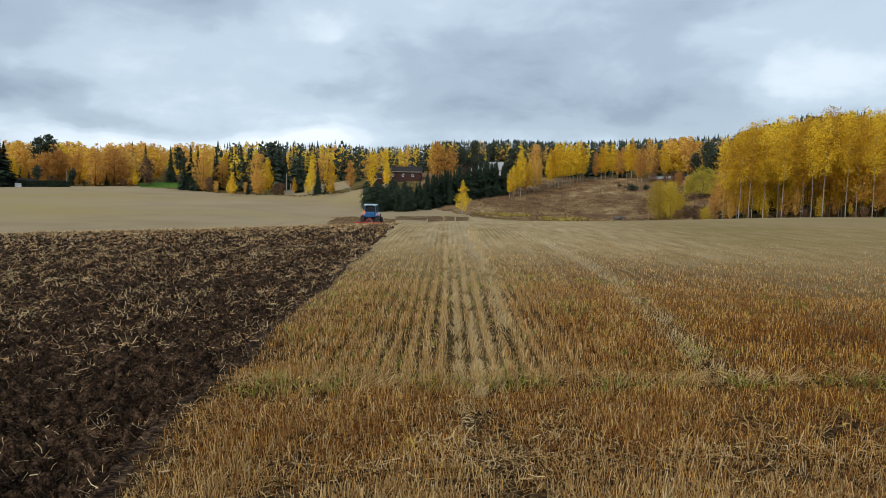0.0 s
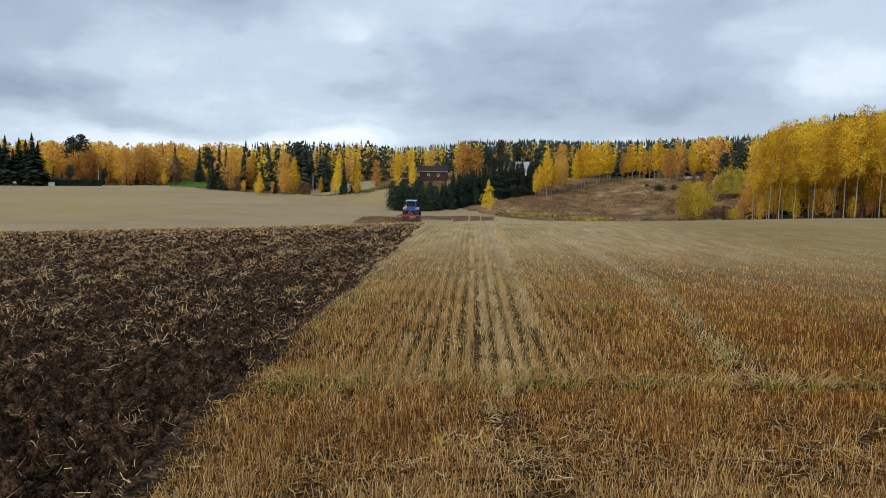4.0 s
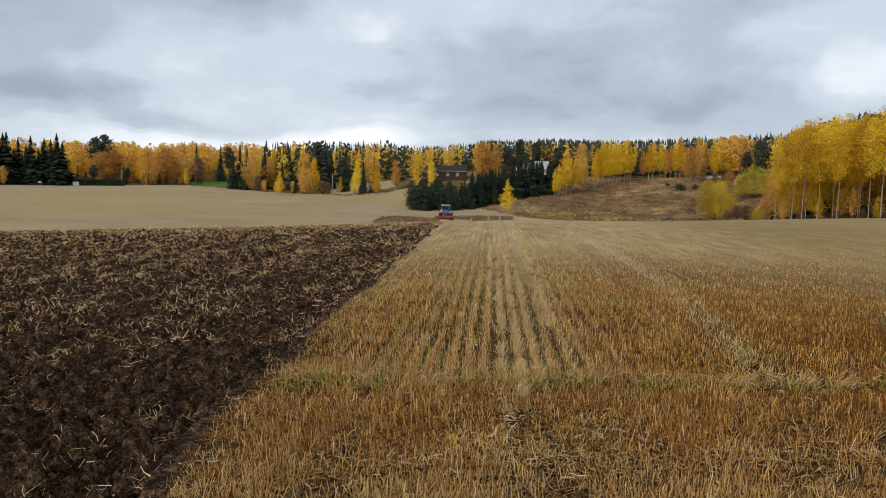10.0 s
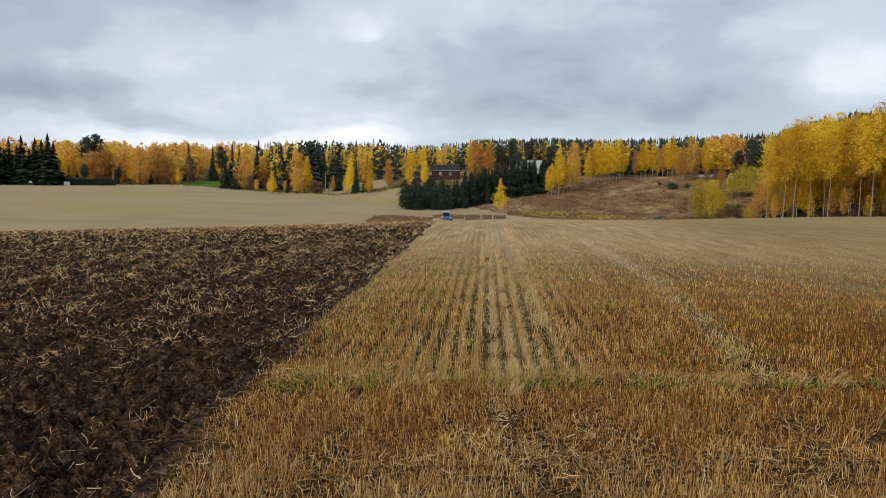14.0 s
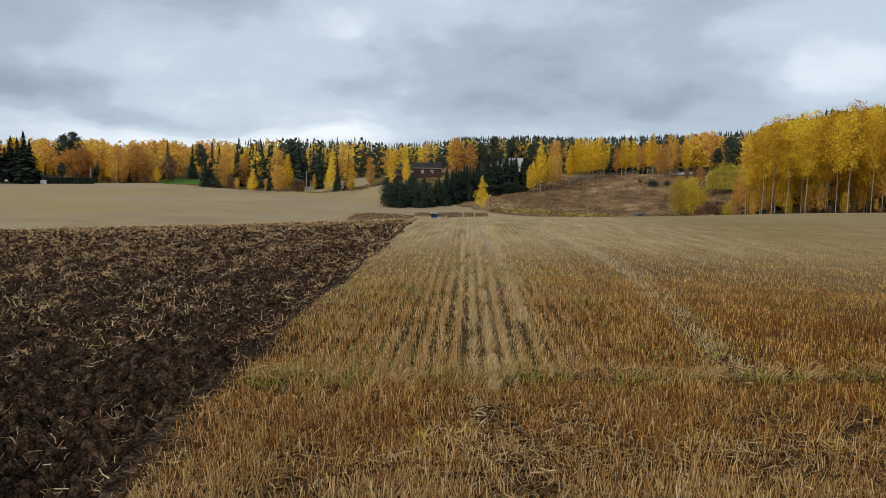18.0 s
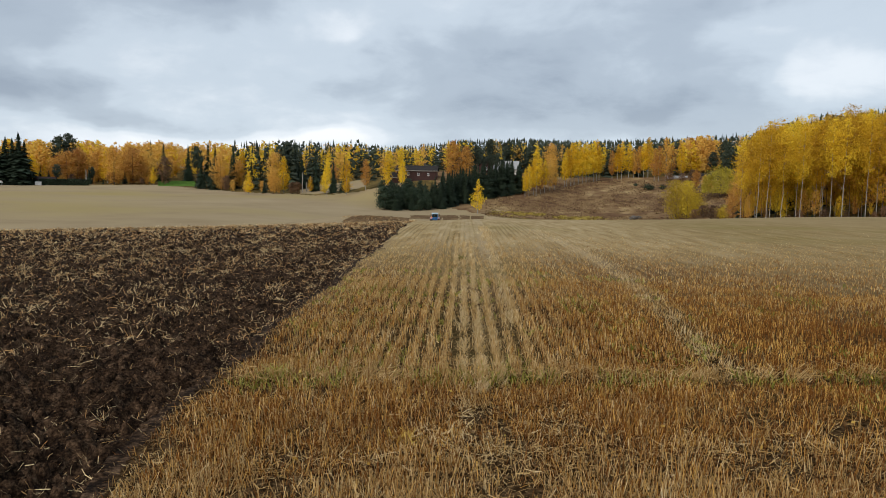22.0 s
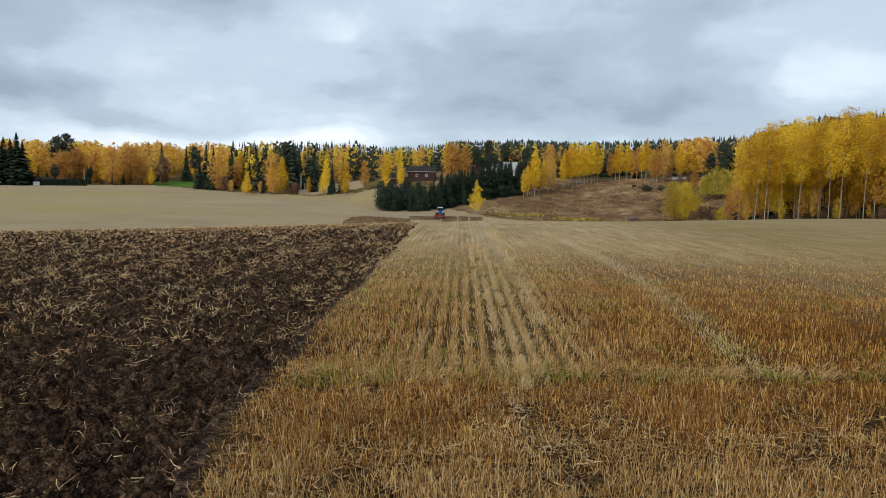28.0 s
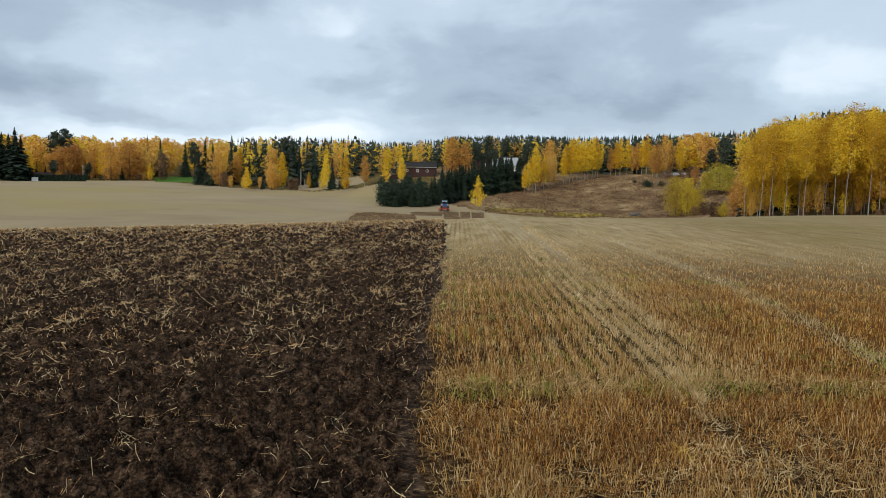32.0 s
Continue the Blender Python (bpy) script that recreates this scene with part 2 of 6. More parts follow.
M_CHIPS = material("brown_mulch", [(0.1, (0.034, 0.017, 0.008)), (0.5, (0.19, 0.100, 0.045)), (0.95, (0.43, 0.26, 0.12))], 1.0, 0.9, island=0.9, leaf=0.1, spec=0.05)
M_YLEAF = material("fallen_leaves", [(0.2, (0.52, 0.30, 0.05)), (0.8, (0.75, 0.55, 0.13))], 2.0, 0.7, island=0.8, leaf=0.3)
M_BIRCH = material("birch_leaves", [(0.15, (0.58, 0.32, 0.020)), (0.42, (0.80, 0.52, 0.028)), (0.65, (0.90, 0.65, 0.04)), (0.9, (0.92, 0.72, 0.10))], 0.2, 0.75, island=0.12, leaf=0.4, each=0.45)
M_GOLD = material("golden_leaves", [(0.15, (0.40, 0.20, 0.016)), (0.40, (0.64, 0.39, 0.024)), (0.62, (0.82, 0.56, 0.034)), (0.88, (0.90, 0.69, 0.075))], 0.2, 0.75, island=0.07, leaf=0.31, each=0.55)
M_ORANGE = material("orange_leaves", [(0.15, (0.38, 0.165, 0.045)), (0.5, (0.68, 0.365, 0.076)), (0.9, (0.84, 0.56, 0.12))], 0.13, 0.75, island=0.14, leaf=0.31, each=0.55)
M_OLIVE = material("olive_leaves", [(0.15, (0.30, 0.20, 0.016)), (0.5, (0.62, 0.45, 0.030)), (0.9, (0.84, 0.66, 0.06))], 0.25, 0.7, island=0.22, leaf=0.32, each=0.4)
M_WILLOW = material("willow_leaves", [(0.15, (0.20, 0.16, 0.018)), (0.5, (0.42, 0.34, 0.034)), (0.9, (0.60, 0.49, 0.06))], 0.3, 0.7, island=0.1, leaf=0.25, each=0.1)
M_RUST = material("rust_leaves", [(0.15, (0.11, 0.065, 0.04)), (0.5, (0.19, 0.11, 0.06)), (0.9, (0.30, 0.17, 0.08))], 0.5, 0.8, island=0.5, leaf=0.2)
M_SPRUCE = material("spruce_needles", [(0.15, (0.020, 0.033, 0.021)), (0.5, (0.034, 0.055, 0.031)), (0.9, (0.056, 0.084, 0.042))], 0.4, 0.8, island=0.2, leaf=0.12)
# needles lightened: the haze of distance is put into the colour
M_HAZED_CONIFER = material("hazed_conifer_needles", [(0.15, (0.034, 0.046, 0.034)), (0.5, (0.056, 0.074, 0.050)), (0.9, (0.095, 0.116, 0.072))], 0.4, 0.8, island=0.3, leaf=0.2)
M_BARK_W = material("birch_bark", [(0.37, (0.05, 0.045, 0.04)), (0.45, (0.31, 0.29, 0.255)), (0.8, (0.52, 0.49, 0.44))], 1.4, 0.8, 0.3, 12.0, stretch=(1, 1, 3))
M_REDWOOD = material("red_brown_boards", [(0.3, (0.042, 0.021, 0.018)), (0.7, (0.075, 0.036, 0.031))], 2.0, 0.85, 0.3, 12.0, stretch=(6, 6, 0.3))
M_ROOFD = material("dark_roofing", [(0.3, (0.022, 0.019, 0.018)), (0.7, (0.05, 0.045, 0.042))], 2.0, 0.9, 0.3, 8.0, spec=0.1)
M_ROOFL = material("pale_grey_roofing", [(0.3, (0.30, 0.31, 0.31)), (0.7, (0.42, 0.43, 0.42))], 1.5, 0.6, 0.2, 8.0)
M_PLASTER = material("white_plaster", [(0.3, (0.55, 0.54, 0.52)), (0.7, (0.74, 0.73, 0.70))], 1.5, 0.85, 0.2, 20.0)
M_TRIM = material("white_trim", [(0.3, (0.65, 0.65, 0.63)), (0.7, (0.8, 0.8, 0.78))], 4.0, 0.7)
M_POLE = material("weathered_pole", [(0.3, (0.26, 0.24, 0.21)), (0.7, (0.42, 0.39, 0.35))], 3.0, 0.9, 0.4, 15.0, stretch=(1, 1, 0.2))
M_STONE = material("grey_stone", [(0.3, (0.07, 0.06, 0.05)), (0.7, (0.17, 0.145, 0.12))], 2.0, 0.9, 0.5, 10.0)
M_TUFT = material("yellow_grass", [(0.2, (0.20, 0.14, 0.04)), (0.5, (0.40, 0.30, 0.07)), (0.9, (0.56, 0.44, 0.10))], 0.4, 0.8, island=0.6, leaf=0.3)
M_HEATH = material("brown_weeds", [(0.2, (0.10, 0.055, 0.03)), (0.5, (0.30, 0.195, 0.085)), (0.9, (0.56, 0.42, 0.20))], 0.12, 0.9, island=0.7, leaf=0.2)
M_BARK_D = material("dark_bark", [(0.3, (0.05, 0.035, 0.025)), (0.7, (0.15, 0.11, 0.08))], 3.0, 0.9, 0.6, 10.0, stretch=(1, 1, 0.3))


def field_material():
    """The stubble field's ground: dark soil between the rows near the headland, painted paler with distance for the
    grazing view.
    """
    m = bpy.data.materials.new("stubble_ground")
    m.use_nodes = True
    nt = m.node_tree
    N, L = nt.nodes.new, nt.links.new
    bsdf = nt.nodes["Principled BSDF"]
    bsdf.inputs["Roughness"].default_value, bsdf.inputs["Specular IOR Level"].default_value = 0.95, 0.0
    tc, sep = N("ShaderNodeTexCoord"), N("ShaderNodeSeparateXYZ")
    L(tc.outputs["Object"], sep.inputs[0])
    x, y = sep.outputs[0], sep.outputs[1]

    def calc(op, *args):
        n = N("ShaderNodeMath")
        n.operation = op
        for i, v in enumerate(args):
            if isinstance(v, (int, float)):
                n.inputs[i].default_value = v
            else:
                L(v, n.inputs[i])
        return n.outputs[0]

    along = N("ShaderNodeCombineXYZ")
    L(calc("SUBTRACT", x, calc("MULTIPLY", y, 0.056)), along.inputs[0])
    L(calc("MULTIPLY", y, 0.14), along.inputs[1])

    def noisy(scale, detail=6.0, drawn=True):
        """Noise, drawn out along the drill rows where asked."""
        n = N("ShaderNodeTexNoise")
        n.inputs["Scale"].default_value, n.inputs["Detail"].default_value, n.inputs["Roughness"].default_value = scale, detail, 0.6
        L(along.outputs[0] if drawn else tc.outputs["Object"], n.inputs[0])
        return n.outputs["Fac"]

    def between(v, lo, hi, a=0.0, b=1.0):
        n = N("ShaderNodeMapRange")
        n.interpolation_type = "SMOOTHSTEP"
        for i, q in enumerate((lo, hi, a, b)):
            n.inputs[i + 1].default_value = q
        L(v, n.inputs[0])
        return n.outputs[0]

    def ramp(fac, stops):
        n = N("ShaderNodeValToRGB")
        while len(n.color_ramp.elements) < len(stops):
            n.color_ramp.elements.new(0.5)
        for e, (p, c) in zip(n.color_ramp.elements, stops):
            e.position, e.color = p, (*c, 1)
        L(fac, n.inputs[0])
        return n.outputs[0]

    def mix(fac, a, b):
        n = N("ShaderNodeMix")
        n.data_type = "RGBA"
        for sock, v in ((n.inputs[0], fac), (n.inputs[6], a), (n.inputs[7], b)):
            if isinstance(v, tuple):
                sock.default_value = (*v, 1)
            else:
                L(v, sock)
        return n.outputs[2]

    bare = ramp(noisy(24.0, 6.0, False), [(0.3, (0.012, 0.007, 0.0035)), (0.46, (0.036, 0.021, 0.010)), (0.6, (0.11, 0.066, 0.031)), (0.75, (0.34, 0.22, 0.105))])
    mixed = ramp(noisy(8.0), [(0.3, (0.09, 0.055, 0.027)), (0.5, (0.175, 0.112, 0.056)), (0.7, (0.30, 0.205, 0.108))])
    straw = ramp(noisy(3.0), [(0.3, (0.27, 0.188, 0.09)), (0.5, (0.385, 0.282, 0.145)), (0.7, (0.50, 0.385, 0.22))])
    bleached = ramp(noisy(0.35), [(0.3, (0.33, 0.243, 0.14)), (0.5, (0.41, 0.311, 0.18)), (0.7, (0.48, 0.375, 0.225))])
    out = calc("SQRT", calc("ADD", calc("MULTIPLY", x, x), calc("MULTIPLY", y, y)))
    ragged = calc("ADD", out, calc("MULTIPLY", calc("SUBTRACT", noisy(0.5, 8.0), 0.5), 9.0))
    # paler by distance: grazing view and haze over the stubble put into colour
    colour = mix(between(ragged, 7.5, 11.5), bare, mixed)
    colour = mix(between(ragged, 11, 19), colour, straw)
    colour = mix(between(ragged, 22, 50), colour, bleached)
    # duller, browner standing stubble on the far side of the wheel tracks, with weedy olive patches
    side = calc("SUBTRACT", x, calc("MULTIPLY", y, 0.09))
    colour = mix(calc("MULTIPLY", between(side, 2.0, 9.0), 0.45), colour, (0.20, 0.135, 0.052))
    colour = mix(calc("MULTIPLY", between(noisy(0.12, 4.0, False), 0.48, 0.7), 0.5), colour, (0.23, 0.185, 0.062))
    # drill rows
    row = calc("SINE", calc("ADD", calc("MULTIPLY", calc("SUBTRACT", x, calc("MULTIPLY", y, 0.056)), 44.88), calc("MULTIPLY", noisy(1.3), 2.0)))
    seen = calc("MULTIPLY", between(out, 9, 14), between(out, 18, 38, 1.0, 0.0))
    patchy = calc("MULTIPLY", between(noisy(0.7, 4.0), 0.35, 0.6), between(side, 0.3, 3.0, 0.5, 0.2))
    colour = mix(calc("MULTIPLY", calc("MULTIPLY", between(row, -0.2, 1.0), seen), patchy), colour, (0.085, 0.062, 0.022))
    # pale wheel tracks
    for c0, c1, c2, wide, far, gain in ((0.55, 0.06, 0.0, 0.26, 60, 0.5), (1.34, 0.243, -0.0066, 0.26, 29, 0.45), (0.36, 0.05, 0.0, 0.30, 45, 0.3), (-0.55, 0.058, 0.0, 0.35, 70, 0.2)):
        line = calc("ADD", calc("ADD", calc("MULTIPLY", calc("MULTIPLY", y, y), c2), calc("MULTIPLY", y, c1)), c0)
        near = between(calc("ABSOLUTE", calc("SUBTRACT", x, line)), 0.04, wide, 1.0, 0.0)
        keep = calc("MULTIPLY", calc("MULTIPLY", near, between(out, far * 0.6, far, gain, 0.0)), between(out, 9, 17))
        colour = mix(calc("MULTIPLY", keep, between(noisy(2.2), 0.3, 0.6, 0.5, 1.0)), colour, (0.46, 0.365, 0.235))
    L(colour, bsdf.inputs["Base Color"])
    bn = N("ShaderNodeBump")
    bn.inputs["Strength"].default_value, bn.inputs["Distance"].default_value = 0.6, 0.03
    L(noisy(30.0, 6.0, False), bn.inputs["Height"])
    L(bn.outputs[0], bsdf.inputs["Normal"])
    return m


M_FIELD = field_material()


# ---- mesh helpers ----
def mesh_np(name, verts, faces, mats, index=None, smooth=False):
    """A mesh from arrays: verts (n, 3), faces (m, 3 or 4)."""
    verts, faces = np.asarray(verts, np.float32), np.asarray(faces, np.int32)
    me = bpy.data.meshes.new(name)
    k = faces.shape[1]
    me.vertices.add(len(verts))
    me.vertices.foreach_set("co", verts.ravel())
    me.loops.add(faces.size)
    me.loops.foreach_set("vertex_index", faces.ravel())
    me.polygons.add(len(faces))
    me.polygons.foreach_set("loop_start", np.arange(0, faces.size, k, dtype=np.int32))
    for mt in mats:
        me.materials.append(mt)
    if index is not None:
        me.polygons.foreach_set("material_index", np.asarray(index, np.int32))
    if smooth:
        me.polygons.foreach_set("use_smooth", np.ones(len(faces), bool))
    me.update(calc_edges=True)
    me.validate()
    return me


def joined(pieces):
    """Verts and faces of several pieces as one."""
    vs, fs, n = [], [], 0
    for v, f in pieces:
        vs.append(v)
        fs.append(f + n)
        n += len(v)
    return np.concatenate(vs), np.concatenate(fs)


def part(name, bm, mat, parent, label=""):
    """Links a bmesh as one mesh object under a thing or part."""
    me = bpy.data.meshes.new(name)
    bm.to_mesh(me)
    bm.free()
    me.materials.append(mat)
    ob = new(name, me)
    ob.parent = parent
    return tagged(ob, label)


def part_np(name, vf, mat, parent, label="", smooth=False):
    ob = new(name, mesh_np(name, vf[0], vf[1], [mat], smooth=smooth))
    ob.parent = parent
    return tagged(ob, label)


# ---- lie of the land: height profiles along bearings from the standing point ----
EDGE_LEFT = ((0, 0), (26, -0.1), (60, -2), (110, -5), (200, -3.5), (320, 0), (450, 8), (700, 14), (3500, 14))
FIELD_LEFT = ((0, 0), (14, 0.01), (26, -0.05), (45, -1.35), (110, -6.2), (150, -5.4), (320, -1.4), (345, -0.6), (500, 7.5), (650, 12), (3500, 12))
LAWN_LINE = ((0, 0), (14, 0.04), (26, 0.03), (45, -1.15), (115, -6.0), (160, -5.4), (290, -2.5), (330, -0.5), (450, 7.7), (650, 15), (3500, 15))
POLE_LINE = ((0, 0), (18, 0.1), (27, 0.05), (45, -0.85), (60, -1.8), (86, -3.65), (103, -2.9), (116, -2.9), (126, -3.8), (140, -6.0), (165, -7.0), (200, -6.2), (270, -2.6), (330, 2.3), (450, 12), (650, 20), (3500, 20))
HOUSE_LINE = ((0, 0), (18, 0.17), (28, 0.18), (45, -0.8), (60, -1.8), (86, -3.75), (101, -3.1), (110, -3.15), (118, -3.5), (125, -4.2), (133, -5.0), (140, -6.4), (150, -7.4), (163, -7.9), (174, -7.5), (182, -6.8), (195, -6.45), (208, -6.5), (225, -6.0), (240, -2.0), (252, 3.8), (272, 6.6), (330, 9), (650, 24), (3500, 24))
THICKET_LINE = ((0, 0), (20, 0.22), (31, 0.20), (45, -0.5), (90, -3.2), (140, -6.7), (150, -7.5), (165, -8.0), (180, -7.0), (195, -6.5), (225, -6.0), (240, -3.0), (256, 3.5), (272, 6.2), (330, 10), (650, 26), (3500, 26))
BIRCH_LINE = ((0, 0), (20, 0.17), (33, 0.14), (52, -0.78), (120, -5.2), (190, -8.5), (225, -6.8), (282, 3.9), (330, 9), (650, 27), (3500, 27))
MEADOW_LINE = ((0, 0), (20, 0.17), (35, 0.12), (55, -0.52), (120, -4), (180, -8), (225, -5.5), (280, 5), (330, 10), (650, 26), (3500, 26))
WOOD_LINE = ((0, 0), (20, 0.2), (37, 0.20), (60, -0.2), (100, -2.5), (130, -3), (200, 2), (300, 10), (650, 26), (3500, 26))
EDGE_RIGHT = ((0, 0), (20, 0.25), (40, 0.5), (60, 0.22), (100, -1), (130, -1), (200, 4), (300, 12), (650, 26), (3500, 26))
BEHIND_RIGHT = ((0, 0), (20, 0.3), (40, 0.6), (60, 0.3), (100, -1), (130, -1), (200, 4), (300, 12), (650, 26), (3500, 26))
PROFILES = {-75: EDGE_LEFT, -28: FIELD_LEFT, -14: LAWN_LINE, -6: POLE_LINE, -1: HOUSE_LINE, 4: THICKET_LINE, 11: BIRCH_LINE, 20: MEADOW_LINE, 28: WOOD_LINE, 42: EDGE_RIGHT, 75: BEHIND_RIGHT}
R_KNOTS = np.concatenate([np.arange(0, 400, 2.0), np.arange(400, 3601, 20.0)])
B_KNOTS = np.arange(-180, 181, 1.0)


def land_table():
    rows = []
    for p in PROFILES.values():
        rr, zz = np.array(p).T
        z = np.interp(R_KNOTS, rr, zz)
        for _ in range(2):
            z[3:-3] = np.convolve(z, np.ones(7) / 7, "valid")
        rows.append(z)
    keys = np.array(list(PROFILES), float)
    rows = np.array(rows)
    table = np.stack([np.interp(B_KNOTS, keys, rows[:, i]) for i in range(len(R_KNOTS))], 1)
    for _ in range(2):
        pad = np.concatenate([table[:2], table, table[-2:]])
        table = sum(pad[i:i + len(table)] for i in range(5)) / 5
    return table


LAND = land_table()


def land(x, y):
    """Ground height at places x, y (arrays)."""
    x, y = np.asarray(x, float), np.asarray(y, float)
    r, b = np.hypot(x, y), np.degrees(np.arctan2(x, y))
    bi = np.clip(b + 180, 0, 359.999)
    b0 = bi.astype(int)
    fb = bi - b0
    ri = np.where(r < 400, r / 2, 200 + (r - 400) / 20).clip(0, len(R_KNOTS) - 1.001)
    r0 = ri.astype(int)
    fr = ri - r0
    return (LAND[b0, r0] * (1 - fb) * (1 - fr) + LAND[b0 + 1, r0] * fb * (1 - fr) + LAND[b0, r0 + 1] * (1 - fb) * fr + LAND[b0 + 1, r0 + 1] * fb * fr)


def spot(bearing, r):
    """x, y at a compass bearing (degrees right of the rows' line) and distance."""
    return r * math.sin(radians(bearing)), r * math.cos(radians(bearing))


def edge_x(y):
    """The furrow edge between ploughed soil and stubble."""
    y = np.asarray(y, float)
    return np.interp(y, (0, 4, 8.3, 14, 19, 26, 84), (-1.6, -1.45, -1.25, -0.93, -0.68, -0.48, 0.86)) + 0.28 * np.exp(-(((y - 3.0) / 0.8) ** 2)) + 0.04 * np.sin(y * 1.3) + 0.03 * np.sin(y * 3.1 + 1)


def field_end(b):
    """Distance at which the left field meets the trees, by bearing."""
    return np.interp(b, (-40, -20, -14, -6, -2), (345, 345, 294, 262, 256))




ROW_SLOPE, ROW_GAP, STRIP_Y = 0.056, 0.14, 5.3


def tram(x, y):
    """How far a place lies in a pale wheel track (0 to 1)."""
    d1 = np.abs(x - (0.55 + 0.06 * y) + 0.05 * np.sin(y * 0.9))
    d2 = np.abs(x - (1.34 + 0.243 * y - 0.0066 * y * y))
    d3 = np.minimum(np.abs(x - (0.28 + 0.036 * y)), np.abs(x - (0.46 + 0.036 * y)))
    return np.maximum.reduce([0.8 * np.exp(-(d1 / 0.15) ** 2) * (y > 6.5), 0.75 * np.exp(-(d2 / 0.17) ** 2) * (y < 30), np.exp(-(d3 / 0.07) ** 2) * (y < 12)])


def harrow_end(b):
    """How far the harrowed tail of the ploughed land reaches at a bearing."""
    return np.interp(b, (-6.4, -5.5, -0.95), (96, 111, 188))


# ---- the ground sheet ----
def build_ground():
    bs = np.concatenate([np.arange(-180, -38, 4.0), np.arange(-38, -14, 0.3), np.arange(-14, 9, 0.1), np.arange(9, 44, 0.25), np.arange(44, 180.1, 4.0)])
    rs = np.concatenate([0.4 * 1.024 ** np.arange(0, 221), np.arange(76, 130, 1.5), np.arange(130, 350, 2.2), 350 * 1.024 ** np.arange(0, 96)])
    rs = np.concatenate([[0.0005], rs])
    B, R = np.meshgrid(bs, rs)
    X, Y = R * np.sin(np.radians(B)), R * np.cos(np.radians(B))
    Z = land(X, Y)
    nb = len(bs)
    i = np.arange(len(rs) - 1)[:, None] * nb + np.arange(nb - 1)[None, :]
    faces = np.stack([i, i + 1, i + nb + 1, i + nb], -1).reshape(-1, 4)
    Z = Z - 0.14 * ((X < edge_x(Y) - 0.12) & (np.abs(B) < 64) & (Y > 0.8) & (R < 80))
    verts = np.stack([X, Y, Z], -1).reshape(-1, 3)
    c = verts[faces].mean(1)
    x, y = c[:, 0], c[:, 1]
    r, b = np.hypot(x, y), np.degrees(np.arctan2(x, y))
    wob = 1.5 * np.sin(b * 1.7) + 1.0 * np.sin(b * 4.1 + 1)
    kind = np.full(len(c), 6)
    kind[(r < 345 + wob) & (b < -1)] = 3
    kind[(b > -4) & (b < 6) & (r < 228)] = 3
    kind[(x > edge_x(y)) & (r < 165)] = 3
    kind[(b > 5) & (r < 205)] = 3
    kind[(x > edge_x(y)) & (r < 165) & (r < 205 - 40 * (b < 5))] = 0
    kind[(b > 5) & (r < 205)] = 0
    kind[(b <= -1.5) & (b > -7.5) & (r < 345 + wob) & (r >= 125)] = 3
    ragged = 0.6 * smooth_noise(x, y, 3.0, 12) + 0.4 * smooth_noise(x, y, 0.9, 13)
    plough = (x <= edge_x(y)) & (r < 84 + wob)
    kind[plough] = 1
    kind[(b < -0.95) & (b > -7.1 + 0.055 * (r - 84) + 0.3 * ragged) & (r >= 84 + wob) & (r < harrow_end(b) + 8 * (ragged - 0.5))] = 2
    for lo, hi, near in ((-1.0, 1.5, 186), (1.45, 2.85, 164), (2.95, 3.72, 164), (3.82, 4.8, 164)):
        kind[(b > lo + 0.006 * (206 - r) * (lo < 2) + 0.1 * (ragged - 0.5)) & (b < hi + 0.1 * (ragged - 0.5)) & (r > near) & (r < 200 + 1.5 * b + 4 * (ragged - 0.5))] = 2
    kind[(b > 0.9) & (b < 25) & (r > np.interp(b, (0.9, 2.4, 5, 6), (250, 226, 209, 205)) + 0.5 * wob + 6 * ragged) & (r < 300 + 2 * wob)] = 4
    kind[(b > -19.6) & (b < -16.5) & (r > 337) & (r < 375)] = 5
    kind[(b < -1) & (r > field_end(b) + 0.6 * wob + 14 * (ragged - 0.3))] = 6
    kind[(b > -19.6) & (b < -16.5) & (r > 337) & (r < 375)] = 5
    kind[(b > -9.5) & (b < -4.5) & (r > 278 + wob) & (r < 325)] = 3
    kind[(b > 17) & (r > 105 + wob) & (r < 300)] = 4
    kind[(b > 23.5) & (r > 112 + wob)] = 6
    me = mesh_np("ground", verts, faces, [M_FIELD, M_SOIL, M_HARROW, M_FAR, M_MEADOW, M_LAWN, M_FLOOR], kind, smooth=True)
    tagged(new("ground", me), "gently rolling farmland, stubble and soil, rising to wooded hills", "ground", kind="structure")


def smooth_noise(x, y, scale, seed):
    """Value noise for arrays."""
    g = np.random.default_rng(seed).random((256, 256))
    u, v = x / scale + 1000.37, y / scale + 1000.91
    iu, iv = np.floor(u).astype(int), np.floor(v).astype(int)
    fu, fv = u - iu, v - iv
    fu, fv = fu * fu * (3 - 2 * fu), fv * fv * (3 - 2 * fv)
    a = g[iu % 256, iv % 256] * (1 - fu) + g[(iu + 1) % 256, iv % 256] * fu
    d = g[iu % 256, (iv + 1) % 256] * (1 - fu) + g[(iu + 1) % 256, (iv + 1) % 256] * fu
    return a * (1 - fv) + d * fv


